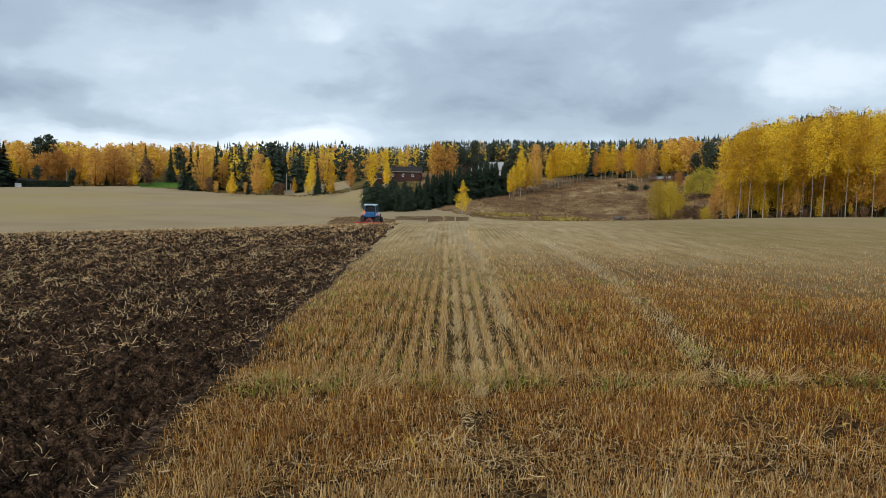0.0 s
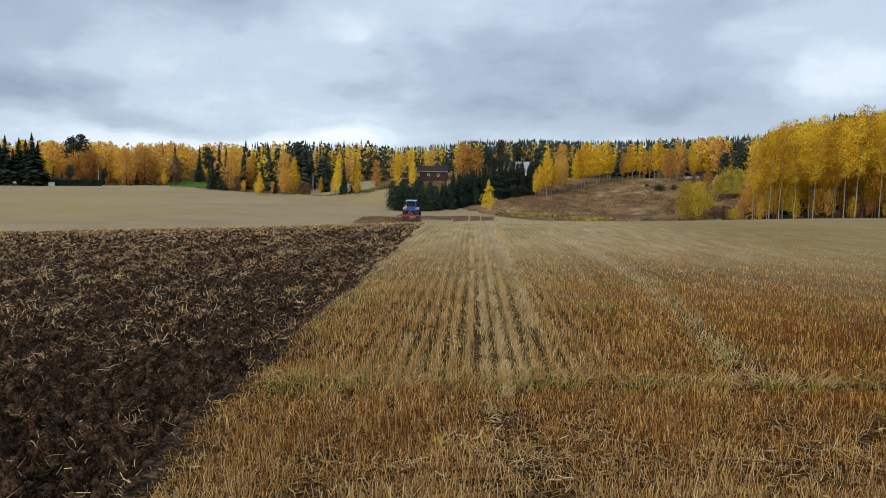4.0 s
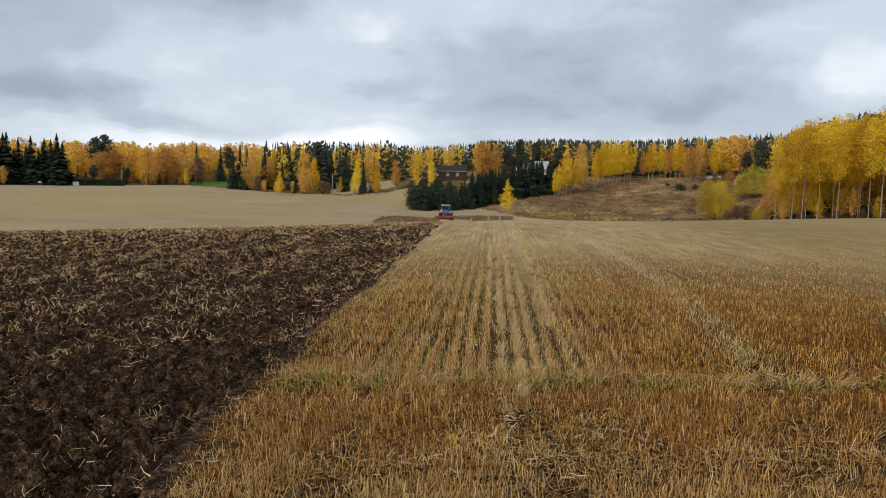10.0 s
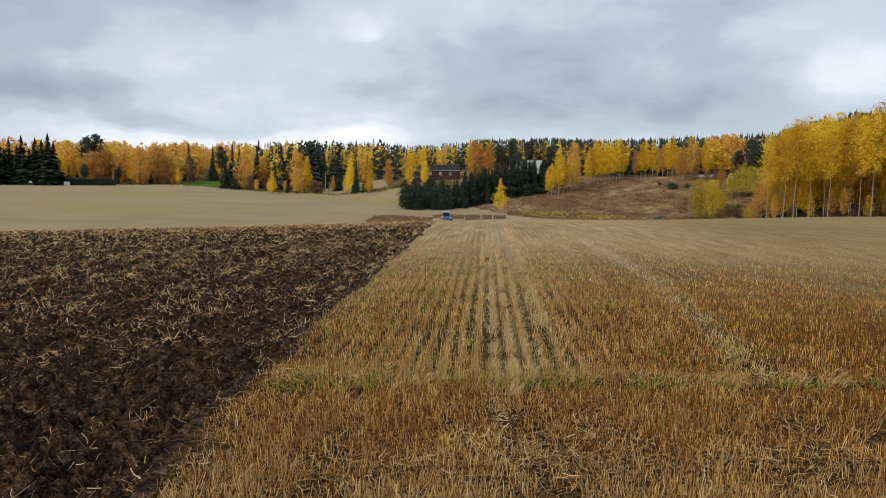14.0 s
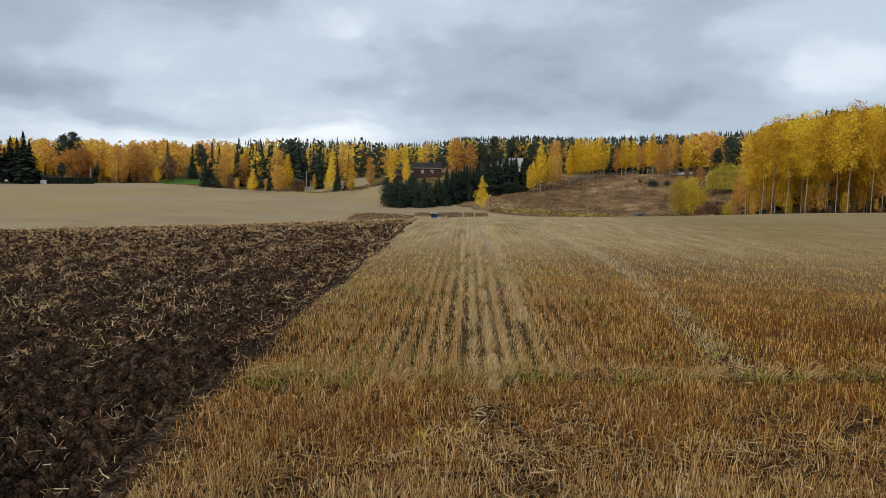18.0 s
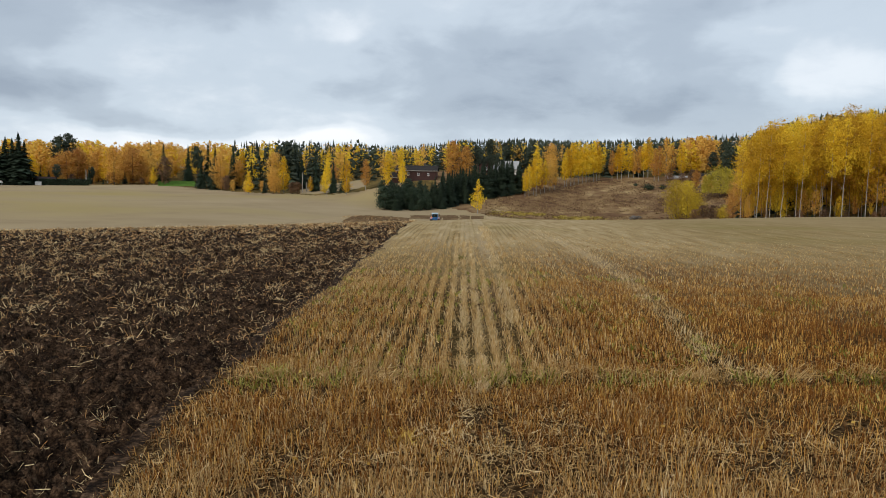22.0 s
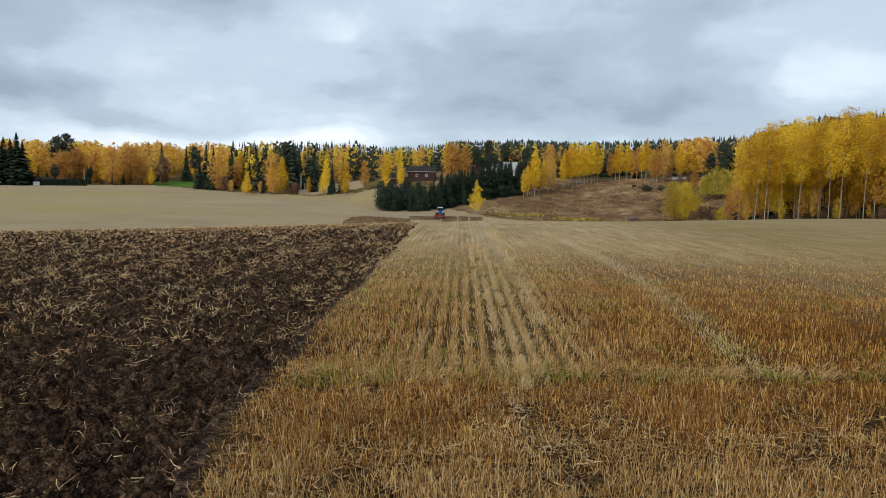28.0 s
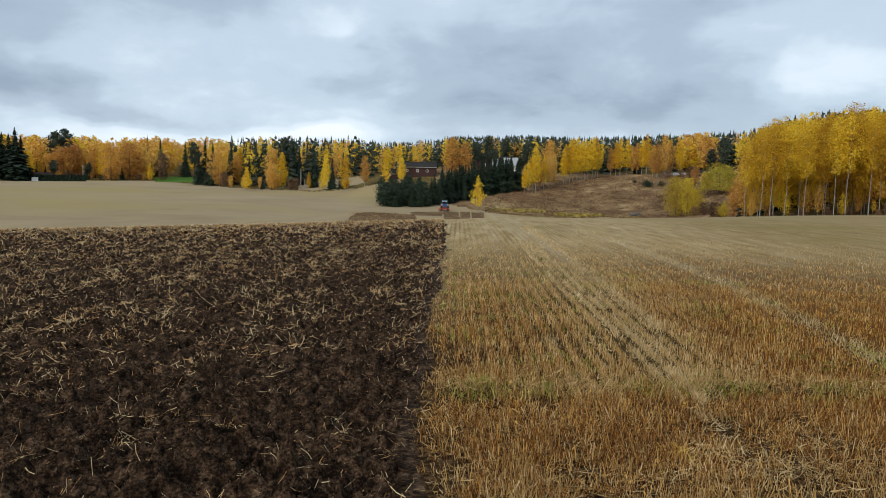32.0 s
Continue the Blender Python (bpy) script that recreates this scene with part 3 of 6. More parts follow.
def clods(x, y, size, seed):
    """Rounded lumps on a jittered grid: 1 at a lump's top, 0 in the cracks."""
    g = np.random.default_rng(seed)
    jx, jy, jr = g.random((128, 128)), g.random((128, 128)), g.random((128, 128))
    u, v = x / size + 500.0, y / size + 500.0
    iu, iv = np.floor(u).astype(int), np.floor(v).astype(int)
    best = np.zeros_like(u)
    for du in (-1, 0, 1):
        for dv in (-1, 0, 1):
            a, b = (iu + du) % 128, (iv + dv) % 128
            rad = 0.45 + 0.5 * jr[a, b]
            ox, oy = u - iu - du - jx[a, b], v - iv - dv - jy[a, b]
            turn = 6.28 * jr[b, a]
            d = np.maximum(np.abs(ox * np.cos(turn) + oy * np.sin(turn)), np.abs(oy * np.cos(turn) - ox * np.sin(turn)) * 1.3) * 0.6 + 0.4 * np.hypot(ox, oy)
            best = np.maximum(best, (0.35 + 0.65 * jr[b, a]) * np.clip((1 - d / rad) * 1.9, 0, 1) * (1 + 0.35 * ox))
    return best


def soil_relief(x, y):
    """Clods and furrows of the ploughed soil, in metres."""
    a = np.radians(10)
    u, v = x * np.cos(a) - y * np.sin(a), x * np.sin(a) + y * np.cos(a)
    u = u + 0.08 * smooth_noise(u, v, 0.12, 8)
    v = v + 0.08 * smooth_noise(u, v, 0.13, 10)
    ridge = 0.5 + 0.5 * np.sin((x - 0.07 * y) * 2 * np.pi / 0.62 + 2.0 * smooth_noise(x, y, 1.6, 12))
    h = 0.04 * smooth_noise(u, v, 0.9, 1) + 0.03 * ridge + 0.02 * clods(u, v * 0.8, 0.34, 2) + 0.06 * clods(u * 0.65, v, 0.15, 3)
    h += 0.07 * clods(u * 0.65, v, 0.07, 4) + 0.045 * clods(u * 0.7, v, 0.034, 7) + 0.012 * smooth_noise(u, v, 0.03, 6)
    r = np.hypot(x, y)
    return (h - 0.172) * np.clip((edge_x(y) + 0.1 - x) / 0.4, 0.15, 1.0) * np.clip(1.5 - r / 50, 0.5, 1.0) * np.clip(1.6 - r / 11, 1.0, 1.25)


def build_ploughed():
    pieces = []
    for b0, step, rs in ((-62, 0.15, 2.8 * 1.0036 ** np.arange(0, 330)), (-40, 0.12, np.concatenate([2.8 * 1.0036**329 * 1.0058 ** np.arange(0, 170), 2.8 * 1.0036**329 * 1.0058**170 * 1.012 ** np.arange(0, 138)]))):
        B, R = np.meshgrid(np.arange(b0, 2.6, step), rs)
        B = B + 0.05 * (smooth_noise(B * 7, np.log(R) * 400, 1.0, 9) - 0.5)
        X, Y = R * np.sin(np.radians(B)), R * np.cos(np.radians(B))
        verts = np.stack([X, Y, land(X, Y) + soil_relief(X, Y)], -1).reshape(-1, 3)
        nb = B.shape[1]
        i = np.arange(len(rs) - 1)[:, None] * nb + np.arange(nb - 1)[None, :]
        faces = np.stack([i, i + 1, i + nb + 1, i + nb], -1).reshape(-1, 4)
        c = verts[faces].mean(1)
        limit = edge_x(c[:, 1]) + (0.14 + 0.008 * c[:, 1].clip(0, 40)) * (smooth_noise(c[:, 0], c[:, 1], 0.3, 5) - 0.5)
        cr = np.hypot(c[:, 0], c[:, 1])
        pieces.append((verts, faces[(c[:, 0] < limit + 0.06) & (cr < 84)]))
    v, f = joined(pieces)
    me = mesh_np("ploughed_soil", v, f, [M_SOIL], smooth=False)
    tagged(new("ploughed_soil", me), "dark brown freshly ploughed soil in rough clods", "soil", kind="structure")


def build_clods():
    """Loose lumps of earth lying on the ploughed soil."""
    g = np.random.default_rng(61)
    bm = bmesh.new()
    bmesh.ops.create_icosphere(bm, subdivisions=1, radius=1.0)
    iv = np.array([v.co[:] for v in bm.verts])
    tri = np.array([[v.index for v in f.verts] for f in bm.faces])
    bm.free()
    pieces, paler = [], []
    for r0, r1, cnt, lo, hi in ((2.6, 7, 16000, 0.003, 0.016), (7, 14, 9000, 0.006, 0.026), (14, 26, 2000, 0.02, 0.06), (86, 186, 5200, 0.04, 0.15), (165, 205, 2600, 0.03, 0.11)):
        r = np.sqrt(g.uniform(r0 * r0, r1 * r1, cnt))
        b = np.radians(g.uniform(-60 if r0 < 8 else -37, 2, cnt) if r0 < 80 else g.uniform(-6.2, 5, cnt))
        x, y = r * np.sin(b), r * np.cos(b)
        deg = np.degrees(b)
        if r0 < 80:
            keep = x < edge_x(y) + 0.03
        elif r0 < 90:
            keep = (deg > -7.1 + 0.055 * (r - 84)) & (deg < -1.0) & (r < harrow_end(deg) - 3)
        else:
            keep = (deg > 1.7) & (deg < 4.75) & (np.abs(deg - 2.9) > 0.08) & (np.abs(deg - 3.77) > 0.08)
        x, y = x[keep], y[keep]
        n = len(x)
        size = lo + (hi - lo) * g.random(n) ** 2.2
        p = np.stack([x, y, land(x, y) + soil_relief(x, y) * (r0 < 84) + size * 0.25], -1)
        shape = iv[None] * (1 + g.uniform(-0.5, 0.4, (n, len(iv), 1))) * (g.uniform(0.6, 1.3, (n, 1, 3)) * [1, 1, 0.75])
        v = p[:, None] + shape * size[:, None, None]
        f = tri[None] + (np.arange(n) * len(iv))[:, None, None]
        pieces.append((v.reshape(-1, 3), f.reshape(-1, 3)))
        paler.append(np.full(n * len(tri), int(r0 > 80)))
    v, f = joined(pieces)
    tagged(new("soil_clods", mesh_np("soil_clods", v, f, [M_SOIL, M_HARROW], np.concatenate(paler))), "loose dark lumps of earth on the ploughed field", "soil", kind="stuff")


build_ground()
build_ploughed()
build_clods()


# ---- stems, straw and shoots ----
def blades(base, height, width, lean, bend=0.4, seed=0, bent=True):
    """Bent two-piece stems: base (n, 3), height (n), width (n), lean (n, 2) as the tip's shift."""
    g = np.random.default_rng(seed)
    n = len(base)
    a = g.uniform(0, np.pi, n)
    side = np.stack([np.cos(a), np.sin(a), 0 * a], -1) * (width / 2)[:, None]
    mid = base + np.stack([lean[:, 0] * bend, lean[:, 1] * bend, height * 0.55], -1)
    tip = base + np.stack([lean[:, 0], lean[:, 1], height], -1)
    if not bent:
        v = np.stack([base - side, base + side, tip + side * 0.8, tip - side * 0.8], 1).reshape(-1, 3)
        return v, np.arange(n)[:, None] * 4 + np.arange(4)
    v = np.stack([base - side, base + side, mid + side, mid - side, tip + side * 0.8, tip - side * 0.8], 1).reshape(-1, 3)
    k = np.arange(n)[:, None] * 6
    f = np.concatenate([k + [0, 1, 2, 3], k + [3, 2, 4, 5]], 0)
    return v, f


def wedge(g, n, r0, r1, b0=-37, b1=40):
    """Random places in a sector, evenly spread."""
    r = np.sqrt(g.uniform(r0 * r0, r1 * r1, n))
    b = np.radians(g.uniform(b0, b1, n))
    return r * np.sin(b), r * np.cos(b)


def build_stubble():
    stems, pale = [], []
    for k, (r0, r1, per, w) in enumerate(((2.6, 6, 6600, 0.0034), (6, 11, 2900, 0.0048), (11, 18, 1000, 0.0066), (18, 28, 330, 0.009))):
        g = np.random.default_rng(20 + k)
        n = int(per * 0.67 * (r1 * r1 - r0 * r0))
        x, y = wedge(g, n, r0, r1)
        # rows beyond the headland run away from the standing point, those of the headland across
        far = y > STRIP_Y + 0.12 * np.sin(x * 2.3)
        s = x - ROW_SLOPE * y
        row = np.round(s / ROW_GAP)
        snapped = row * ROW_GAP + 0.012 * np.sin(y * 0.8 + row * 1.7) + g.normal(0, 0.023, n)
        tight = (0.42 + 0.54 * np.exp(-(((s - 0.12) / 1.0) ** 2))) * np.clip(1.35 - np.hypot(x, y) / 28, 0.6, 1.0)
        loose = g.random(n) > tight
        x = np.where(far, np.where(loose, s, snapped) + ROW_SLOPE * y, x)
        t = y / 0.14
        y = np.where(far, y, (np.round(t) * 0.14 + g.normal(0, 0.035, n)) * 0.6 + 0.4 * y)
        inside = x - edge_x(y)
        keep = (inside > np.where(y > 8, 0.0, -0.06)) & (g.random(n) < np.clip(0.06 + (inside + 0.03) / 0.18, 0.03, 1))
        tr = tram(x, y) * far
        keep &= g.random(n) > tr * 0.3
        strip = np.exp(-((y - STRIP_Y) / 0.16) ** 2)
        keep &= g.random(n) > 0.8 * strip
        keep &= g.random(n) < np.interp(np.hypot(x, y), *(((10, 18), (1, 0.33)) if k < 3 else ((18, 28), (1, 0.04))))
        wind = np.exp(-((y - 3.7 - 0.05 * x) / 0.22) ** 2) * (x > 0.3)
        keep &= g.random(n) > 0.5 * wind
        thin = smooth_noise(x, y, 0.45, 31)
        worn = np.exp(-(((s - 0.25) / 0.55) ** 2)) * far
        keep &= g.random(n) < np.where(far, 0.45, 0.62) - 0.20 * np.clip((x - 1.6) / 2, 0, 1) + 0.8 * thin - 0.2 * worn - 0.6 * (~far) * (smooth_noise(x, y, 0.16, 37) < 0.38) - 0.7 * (~far) * np.exp(-(((x - 0.55 - 0.1 * (4 - y)) / 0.16) ** 2)) * (smooth_noise(x, y, 0.15, 38) > 0.4)
        x, y, tr, far, inside = x[keep], y[keep], tr[keep], far[keep], inside[keep]
        n = len(x)
        r = np.hypot(x, y)
        base = np.stack([x, y, land(x, y) - 0.01], -1)
        h = g.uniform(0.045, 0.11, n) * np.where(far, 1.0, 1.0) * (1 - 0.45 * tr) * (0.75 + 0.4 * smooth_noise(x, y, 0.4, 33)) * np.clip(0.6 + inside, 0.5, 1.0) * np.clip(1.25 - r / 20, 0.18, 1.0)
        flat = g.random(n) < np.where(far, 0.09, 0.40) + 0.25 * tr
        h = np.where(flat, h * 0.4, h)
        lean = g.normal(0, 1, (n, 2)) * np.where(far, 0.012, 0.022)[:, None] + np.where(flat[:, None], g.normal(0, 0.06, (n, 2)), 0)
        wd = w * g.uniform(0.6, 1.3, n)
        # pale share also rises with distance: grazing view and haze put into colour
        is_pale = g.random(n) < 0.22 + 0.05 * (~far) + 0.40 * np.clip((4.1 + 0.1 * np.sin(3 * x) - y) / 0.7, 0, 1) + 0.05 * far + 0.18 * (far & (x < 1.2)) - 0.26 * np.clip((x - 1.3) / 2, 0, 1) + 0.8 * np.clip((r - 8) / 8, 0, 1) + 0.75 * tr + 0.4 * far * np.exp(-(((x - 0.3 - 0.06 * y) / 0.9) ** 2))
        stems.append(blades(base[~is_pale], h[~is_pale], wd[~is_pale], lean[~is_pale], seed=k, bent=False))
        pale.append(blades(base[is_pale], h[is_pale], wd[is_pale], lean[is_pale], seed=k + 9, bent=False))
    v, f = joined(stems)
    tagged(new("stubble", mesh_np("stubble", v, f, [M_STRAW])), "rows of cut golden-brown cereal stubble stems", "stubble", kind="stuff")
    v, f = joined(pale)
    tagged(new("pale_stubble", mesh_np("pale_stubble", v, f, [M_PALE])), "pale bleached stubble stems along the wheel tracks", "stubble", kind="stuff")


def lying(x, y, z, length, width, tilt, seed):
    """Straws lying about: thin bent strips."""
    g = np.random.default_rng(seed)
    n = len(x)
    a = g.uniform(0, 2 * np.pi, n)
    d = np.stack([np.cos(a) * np.cos(tilt), np.sin(a) * np.cos(tilt), np.sin(tilt)], -1) * length[:, None]
    side = np.stack([-np.sin(a), np.cos(a), g.normal(0, 0.5, n)], -1) * (width / 2)[:, None]
    p = np.stack([x, y, z], -1)
    kink = p + d * 0.5 + g.normal(0, 0.06, (n, 3)) * length[:, None] * [1, 1, 0.4]
    q = p + d
    v = np.stack([p - side, p + side, kink + side, kink - side, q + side, q - side], 1).reshape(-1, 3)
    k = np.arange(n)[:, None] * 6
    return v, np.concatenate([k + [0, 1, 2, 3], k + [3, 2, 4, 5]], 0)


def build_litter():
    g = np.random.default_rng(50)
    pieces = []
    # straw turned up with the ploughed soil: torn root clumps, and single straws between them
    for k, (r0, r1, bunches, per, w, tight) in enumerate(((2.6, 7, 420, 9, 0.0024, 0.028), (2.6, 8, 1900, 1, 0.0027, 0.05), (7, 18, 5000, 10, 0.0050, 0.045), (18, 45, 11500, 5, 0.0115, 0.07), (45, 122, 8000, 2, 0.030, 0.08))):
        bx, by = wedge(g, bunches, r0, r1, -60 if r0 < 8 else -40, 2)
        bands = 0.5 + 0.5 * np.sin((bx - 0.06 * by) * 3.7 + 5 * smooth_noise(bx, by, 2.5, 19))
        on_band = g.random(bunches) < 0.35 + 0.95 * bands
        bx, by = bx[on_band], by[on_band]
        bunches = len(bx)
        per_bunch = np.minimum(g.geometric(1.0 / per, bunches), 26)
        x, y = np.repeat(bx, per_bunch), np.repeat(by, per_bunch)
        x, y = x + g.normal(0, tight, len(x)), y + g.normal(0, tight, len(x))
        cr, cb = np.hypot(x, y), np.degrees(np.arctan2(x, y))
        keep = (x < edge_x(y) - 0.03) & ((cr < 84) | (cb > -6.3) & (cb < -1.7))
        x, y = x[keep], y[keep]
        n = len(x)
        z = land(x, y) + soil_relief(x, y) * (np.hypot(x, y) < 84) + 0.008
        pieces.append(lying(x, y, z, (0.02 + 0.095 * g.random(n) ** 1.5) * (1, 1.1, 1.1, 1.3, 1.3)[k], w * g.uniform(0.5, 1.2, n), np.abs(g.normal(0.15, 0.45, n)), 60 + k))
    v, f = joined(pieces)
    tagged(new("ploughed_straw", mesh_np("ploughed_straw", v, f, [M_LITTER])), "loose bleached straw scattered over the dark ploughed soil", "straw", kind="stuff")
    # small dark bits of stubble and roots worked into the soil
    chips = []
    for r0, r1, cnt, lo, hi in ((2.8, 7, 1500, 0.006, 0.014), (7, 12, 9000, 0.01, 0.028), (12, 20, 16000, 0.015, 0.045), (20, 50, 28000, 0.03, 0.11), (50, 122, 18000, 0.08, 0.26)):
        x, y = wedge(g, cnt, r0, r1, -60 if r0 < 8 else -37, 2)
        cr, cb = np.hypot(x, y), np.degrees(np.arctan2(x, y))
        keep = (x < edge_x(y) - 0.02) & ((cr < 84) | (cb > -6.2) & (cb < -1.7))
        x, y = x[keep], y[keep]
        chips.append(cards(np.stack([x, y, land(x, y) + soil_relief(x, y) + 0.008], -1), g.uniform(lo, hi, len(x)), g, 0.4))
    v, f = joined(chips)
    tagged(new("mulch", mesh_np("mulch", v, f, [M_CHIPS])), "small brown bits of roots and stubble in the soil", "mulch", kind="stuff")
    # chaff and broken straw between the stems
    pieces = []
    for k, (r0, r1, per, w) in enumerate(((2.6, 5.2, 380, 0.0032), (5.2, 12, 40, 0.004))):
        n = int(per * 0.67 * (r1 * r1 - r0 * r0))
        x, y = wedge(g, n, r0, r1)
        keep = x > edge_x(y) + 0.02
        x, y = x[keep], y[keep]
        n = len(x)
        pieces.append(lying(x, y, land(x, y) + g.uniform(0.005, 0.05, n), g.uniform(0.02, 0.075, n), w * g.uniform(0.6, 1.2, n), g.normal(0.05, 0.3, n), 70 + k))
    # pale swaths left by the combine and by the wheels: start, slope and bow of each line
    bleached = []
    for n, x0, slope, bow, spread, y0, y1 in ((1500, 0.17, 0.046, 0, 0.03, 5.3, 17), (3600, 0.31, 0.050, 0, 0.05, 5.0, 17), (900, 0.44, 0.052, 0, 0.03, 5.3, 13), (2200, 0.63, 0.060, 0, 0.05, 7.5, 24), (1600, 1.34, 0.243, -0.0066, 0.085, 5.5, 22), (300, -0.35, 0.02, 0, 0.05, 5.2, 7)):
        y = y0 + (y1 - y0) * g.random(n) ** 1.4
        x = x0 + slope * y + bow * y * y + g.normal(0, spread, n) * (0.7 + y / 20)
        if x0 < 0.6:
            x = np.round((x - ROW_SLOPE * y) / ROW_GAP) * ROW_GAP + ROW_SLOPE * y + g.normal(0, 0.02, n)
        streak = smooth_noise(x * 2, y, 0.3, 88) > 0.3
        x, y = x[streak], y[streak]
        n = len(x)
        tips = np.stack([g.normal(0.01, 0.03, n), g.normal(0, 0.035, n)], -1)
        bleached.append(blades(np.stack([x, y, land(x, y)], -1), g.uniform(0.015, 0.075, n), (0.0024 + 0.00035 * y) * g.uniform(0.6, 1.3, n), tips, 0.5, seed=77 + int(x0 * 10)))
    for n, x0, y0, dx, dy in ((150, 0.33, 4.0, 0.13, 0.12), (100, 0.62, 3.9, 0.14, 0.07), (70, 0.9, 4.18, 0.12, 0.06), (110, 0.25, 3.72, 0.3, 0.05), (120, 0.42, 4.6, 0.05, 0.2), (80, 1.9, 3.96, 0.35, 0.06), (80, -0.5, 3.74, 0.5, 0.06), (50, -1.1, 3.64, 0.2, 0.08), (60, -0.6, 4.7, 0.4, 0.2), (90, 1.2, 3.4, 0.7, 0.12)):
        x, y = x0 + g.normal(0, dx, n), y0 + g.normal(0, dy, n)
        x, y = x[x > edge_x(y) + 0.05], y[x > edge_x(y) + 0.05]
        n = len(x)
        bleached.append(lying(x, y, land(x, y) + g.uniform(0.01, 0.06, n), 0.02 + 0.09 * g.random(n) ** 2, 0.0034 * g.uniform(0.6, 1.3, n), g.normal(0.2, 0.4, n), 99 + n))
    v, f = joined(bleached)
    tagged(new("bleached_straw", mesh_np("bleached_straw", v, f, [M_BLEACHED])), "bleached whitish straw lying in the wheel tracks", "straw", kind="stuff")
    # ends of rows pushed over by the wheels, leaning together
    for x, y, cnt, side in ((-0.62, 5.3, 34, 0.6), (-0.27, 5.37, 60, 1.0), (-0.17, 5.25, 60, 1.0), (-0.02, 5.2, 50, 0.9), (-1.0, 5.42, 24, -0.7), (0.35, 5.2, 60, 0.2), (0.55, 5.25, 60, 0.4), (2.1, 5.35, 60, 0.8), (2.28, 5.36, 40, -0.5), (2.68, 5.4, 40, 0.7), (2.95, 5.4, 40, 0.7), (3.5, 5.45, 40, 0.6), (0.5, 4.7, 40, -0.3)):
        base = np.stack([x + g.normal(0, 0.06, cnt), y + g.normal(0, 0.035, cnt)], -1)
        base = np.concatenate([base, land(base[:, 0], base[:, 1])[:, None]], 1)
        lean = np.stack([side * g.uniform(0.04, 0.13, cnt), g.normal(-0.02, 0.03, cnt)], -1)
        pieces.append(blades(base, g.uniform(0.05, 0.12, cnt), 0.0042 * g.uniform(0.7, 1.3, cnt), lean, 0.5, seed=int(x * 10) + 40))
    for k, (y0, dy, x0, x1, cnt) in enumerate(((3.7, 0.16, 0.3, 5.0, 900), (5.36, 0.13, -1.3, 6.5, 3200))):
        x = g.uniform(x0, x1, cnt)
        y = y0 + 0.05 * x * (k == 0) + g.normal(0, dy, cnt)
        pieces.append(lying(x, y, land(x, y) + g.uniform(0.02, 0.10, cnt), g.uniform(0.03, 0.10, cnt), 0.003 * g.uniform(0.6, 1.3, cnt), g.normal(0.1, 0.3, cnt), 80 + k))
    v, f = joined(pieces)
    tagged(new("broken_straw", mesh_np("broken_straw", v, f, [M_PALE])), "broken pale straw lying between the stubble", "straw", kind="stuff")
    # green regrowth along the strip and between rows
    pieces = []
    for k, (n, y0, dy) in enumerate(((3000, 5.3, 0.14), (15000, None, 0))):
        if y0:
            x, y = g.uniform(-1.2, 7, n), y0 + g.normal(0, dy, n)
        else:
            x, y = wedge(g, n, 5.2, 12, -12, 38)
        if not y0:
            s = x - ROW_SLOPE * y
            x = (np.round(s / ROW_GAP - 0.5) + 0.5) * ROW_GAP + g.normal(0, 0.02, n) + ROW_SLOPE * y
        keep = (x > edge_x(y) + 0.05) & (smooth_noise(x, y, 0.35, 44) > (0.32 if y0 else 0.56 + 0.05 * np.abs(x)))
        x, y = x[keep], y[keep]
        n = len(x)
        pieces.append(blades(np.stack([x, y, land(x, y) - 0.005], -1), g.uniform(0.02, 0.09, n) * (1.0 if y0 else 0.7), (0.006 if y0 else 0.011) * g.uniform(0.6, 1.6, n), g.normal(0, 0.035, (n, 2)), seed=90 + k))
    v, f = joined(pieces)
    tagged(new("green_regrowth", mesh_np("green_regrowth", v, f, [M_GREEN])), "small green weeds and volunteer shoots among the stubble", "weeds", kind="stuff")
    n = 260
    x, y = wedge(g, n, 2.6, 12, -20, 38)
    keep = x > edge_x(y)
    x, y = x[keep], y[keep]
    n = len(x)
    v, f = cards(np.stack([x, y, land(x, y) + g.uniform(0.03, 0.12, n)], -1), g.uniform(0.014, 0.026, n), g, 0.8)
    tagged(new("fallen_leaves", mesh_np("fallen_leaves", v, f, [M_YLEAF])), "fallen yellow birch leaves caught in the stubble", "leaves", kind="stuff")


def cards(p, size, g, flat=1.0, outward=None):
    """Small leaf-shaped quads at places p, turned at random or, loosely, to face outward."""
    n = len(p)
    a = g.normal(0, 1, (n, 3)) * [1, 1, flat]
    a /= np.linalg.norm(a, axis=1)[:, None]
    b = np.cross(a, g.normal(0, 1, (n, 3)) if outward is None else outward + 0.3 * g.normal(0, 1, (n, 3)))
    b /= np.linalg.norm(b, axis=1)[:, None] + 1e-9
    a, b = a * size[:, None] * 0.62, b * size[:, None] * 0.4
    v = np.stack([p - a, p - b * 0.9 + a * 0.1, p + a, p + b + a * 0.1], 1).reshape(-1, 3)
    return v, np.arange(n)[:, None] * 4 + np.arange(4)


build_stubble()
build_litter()


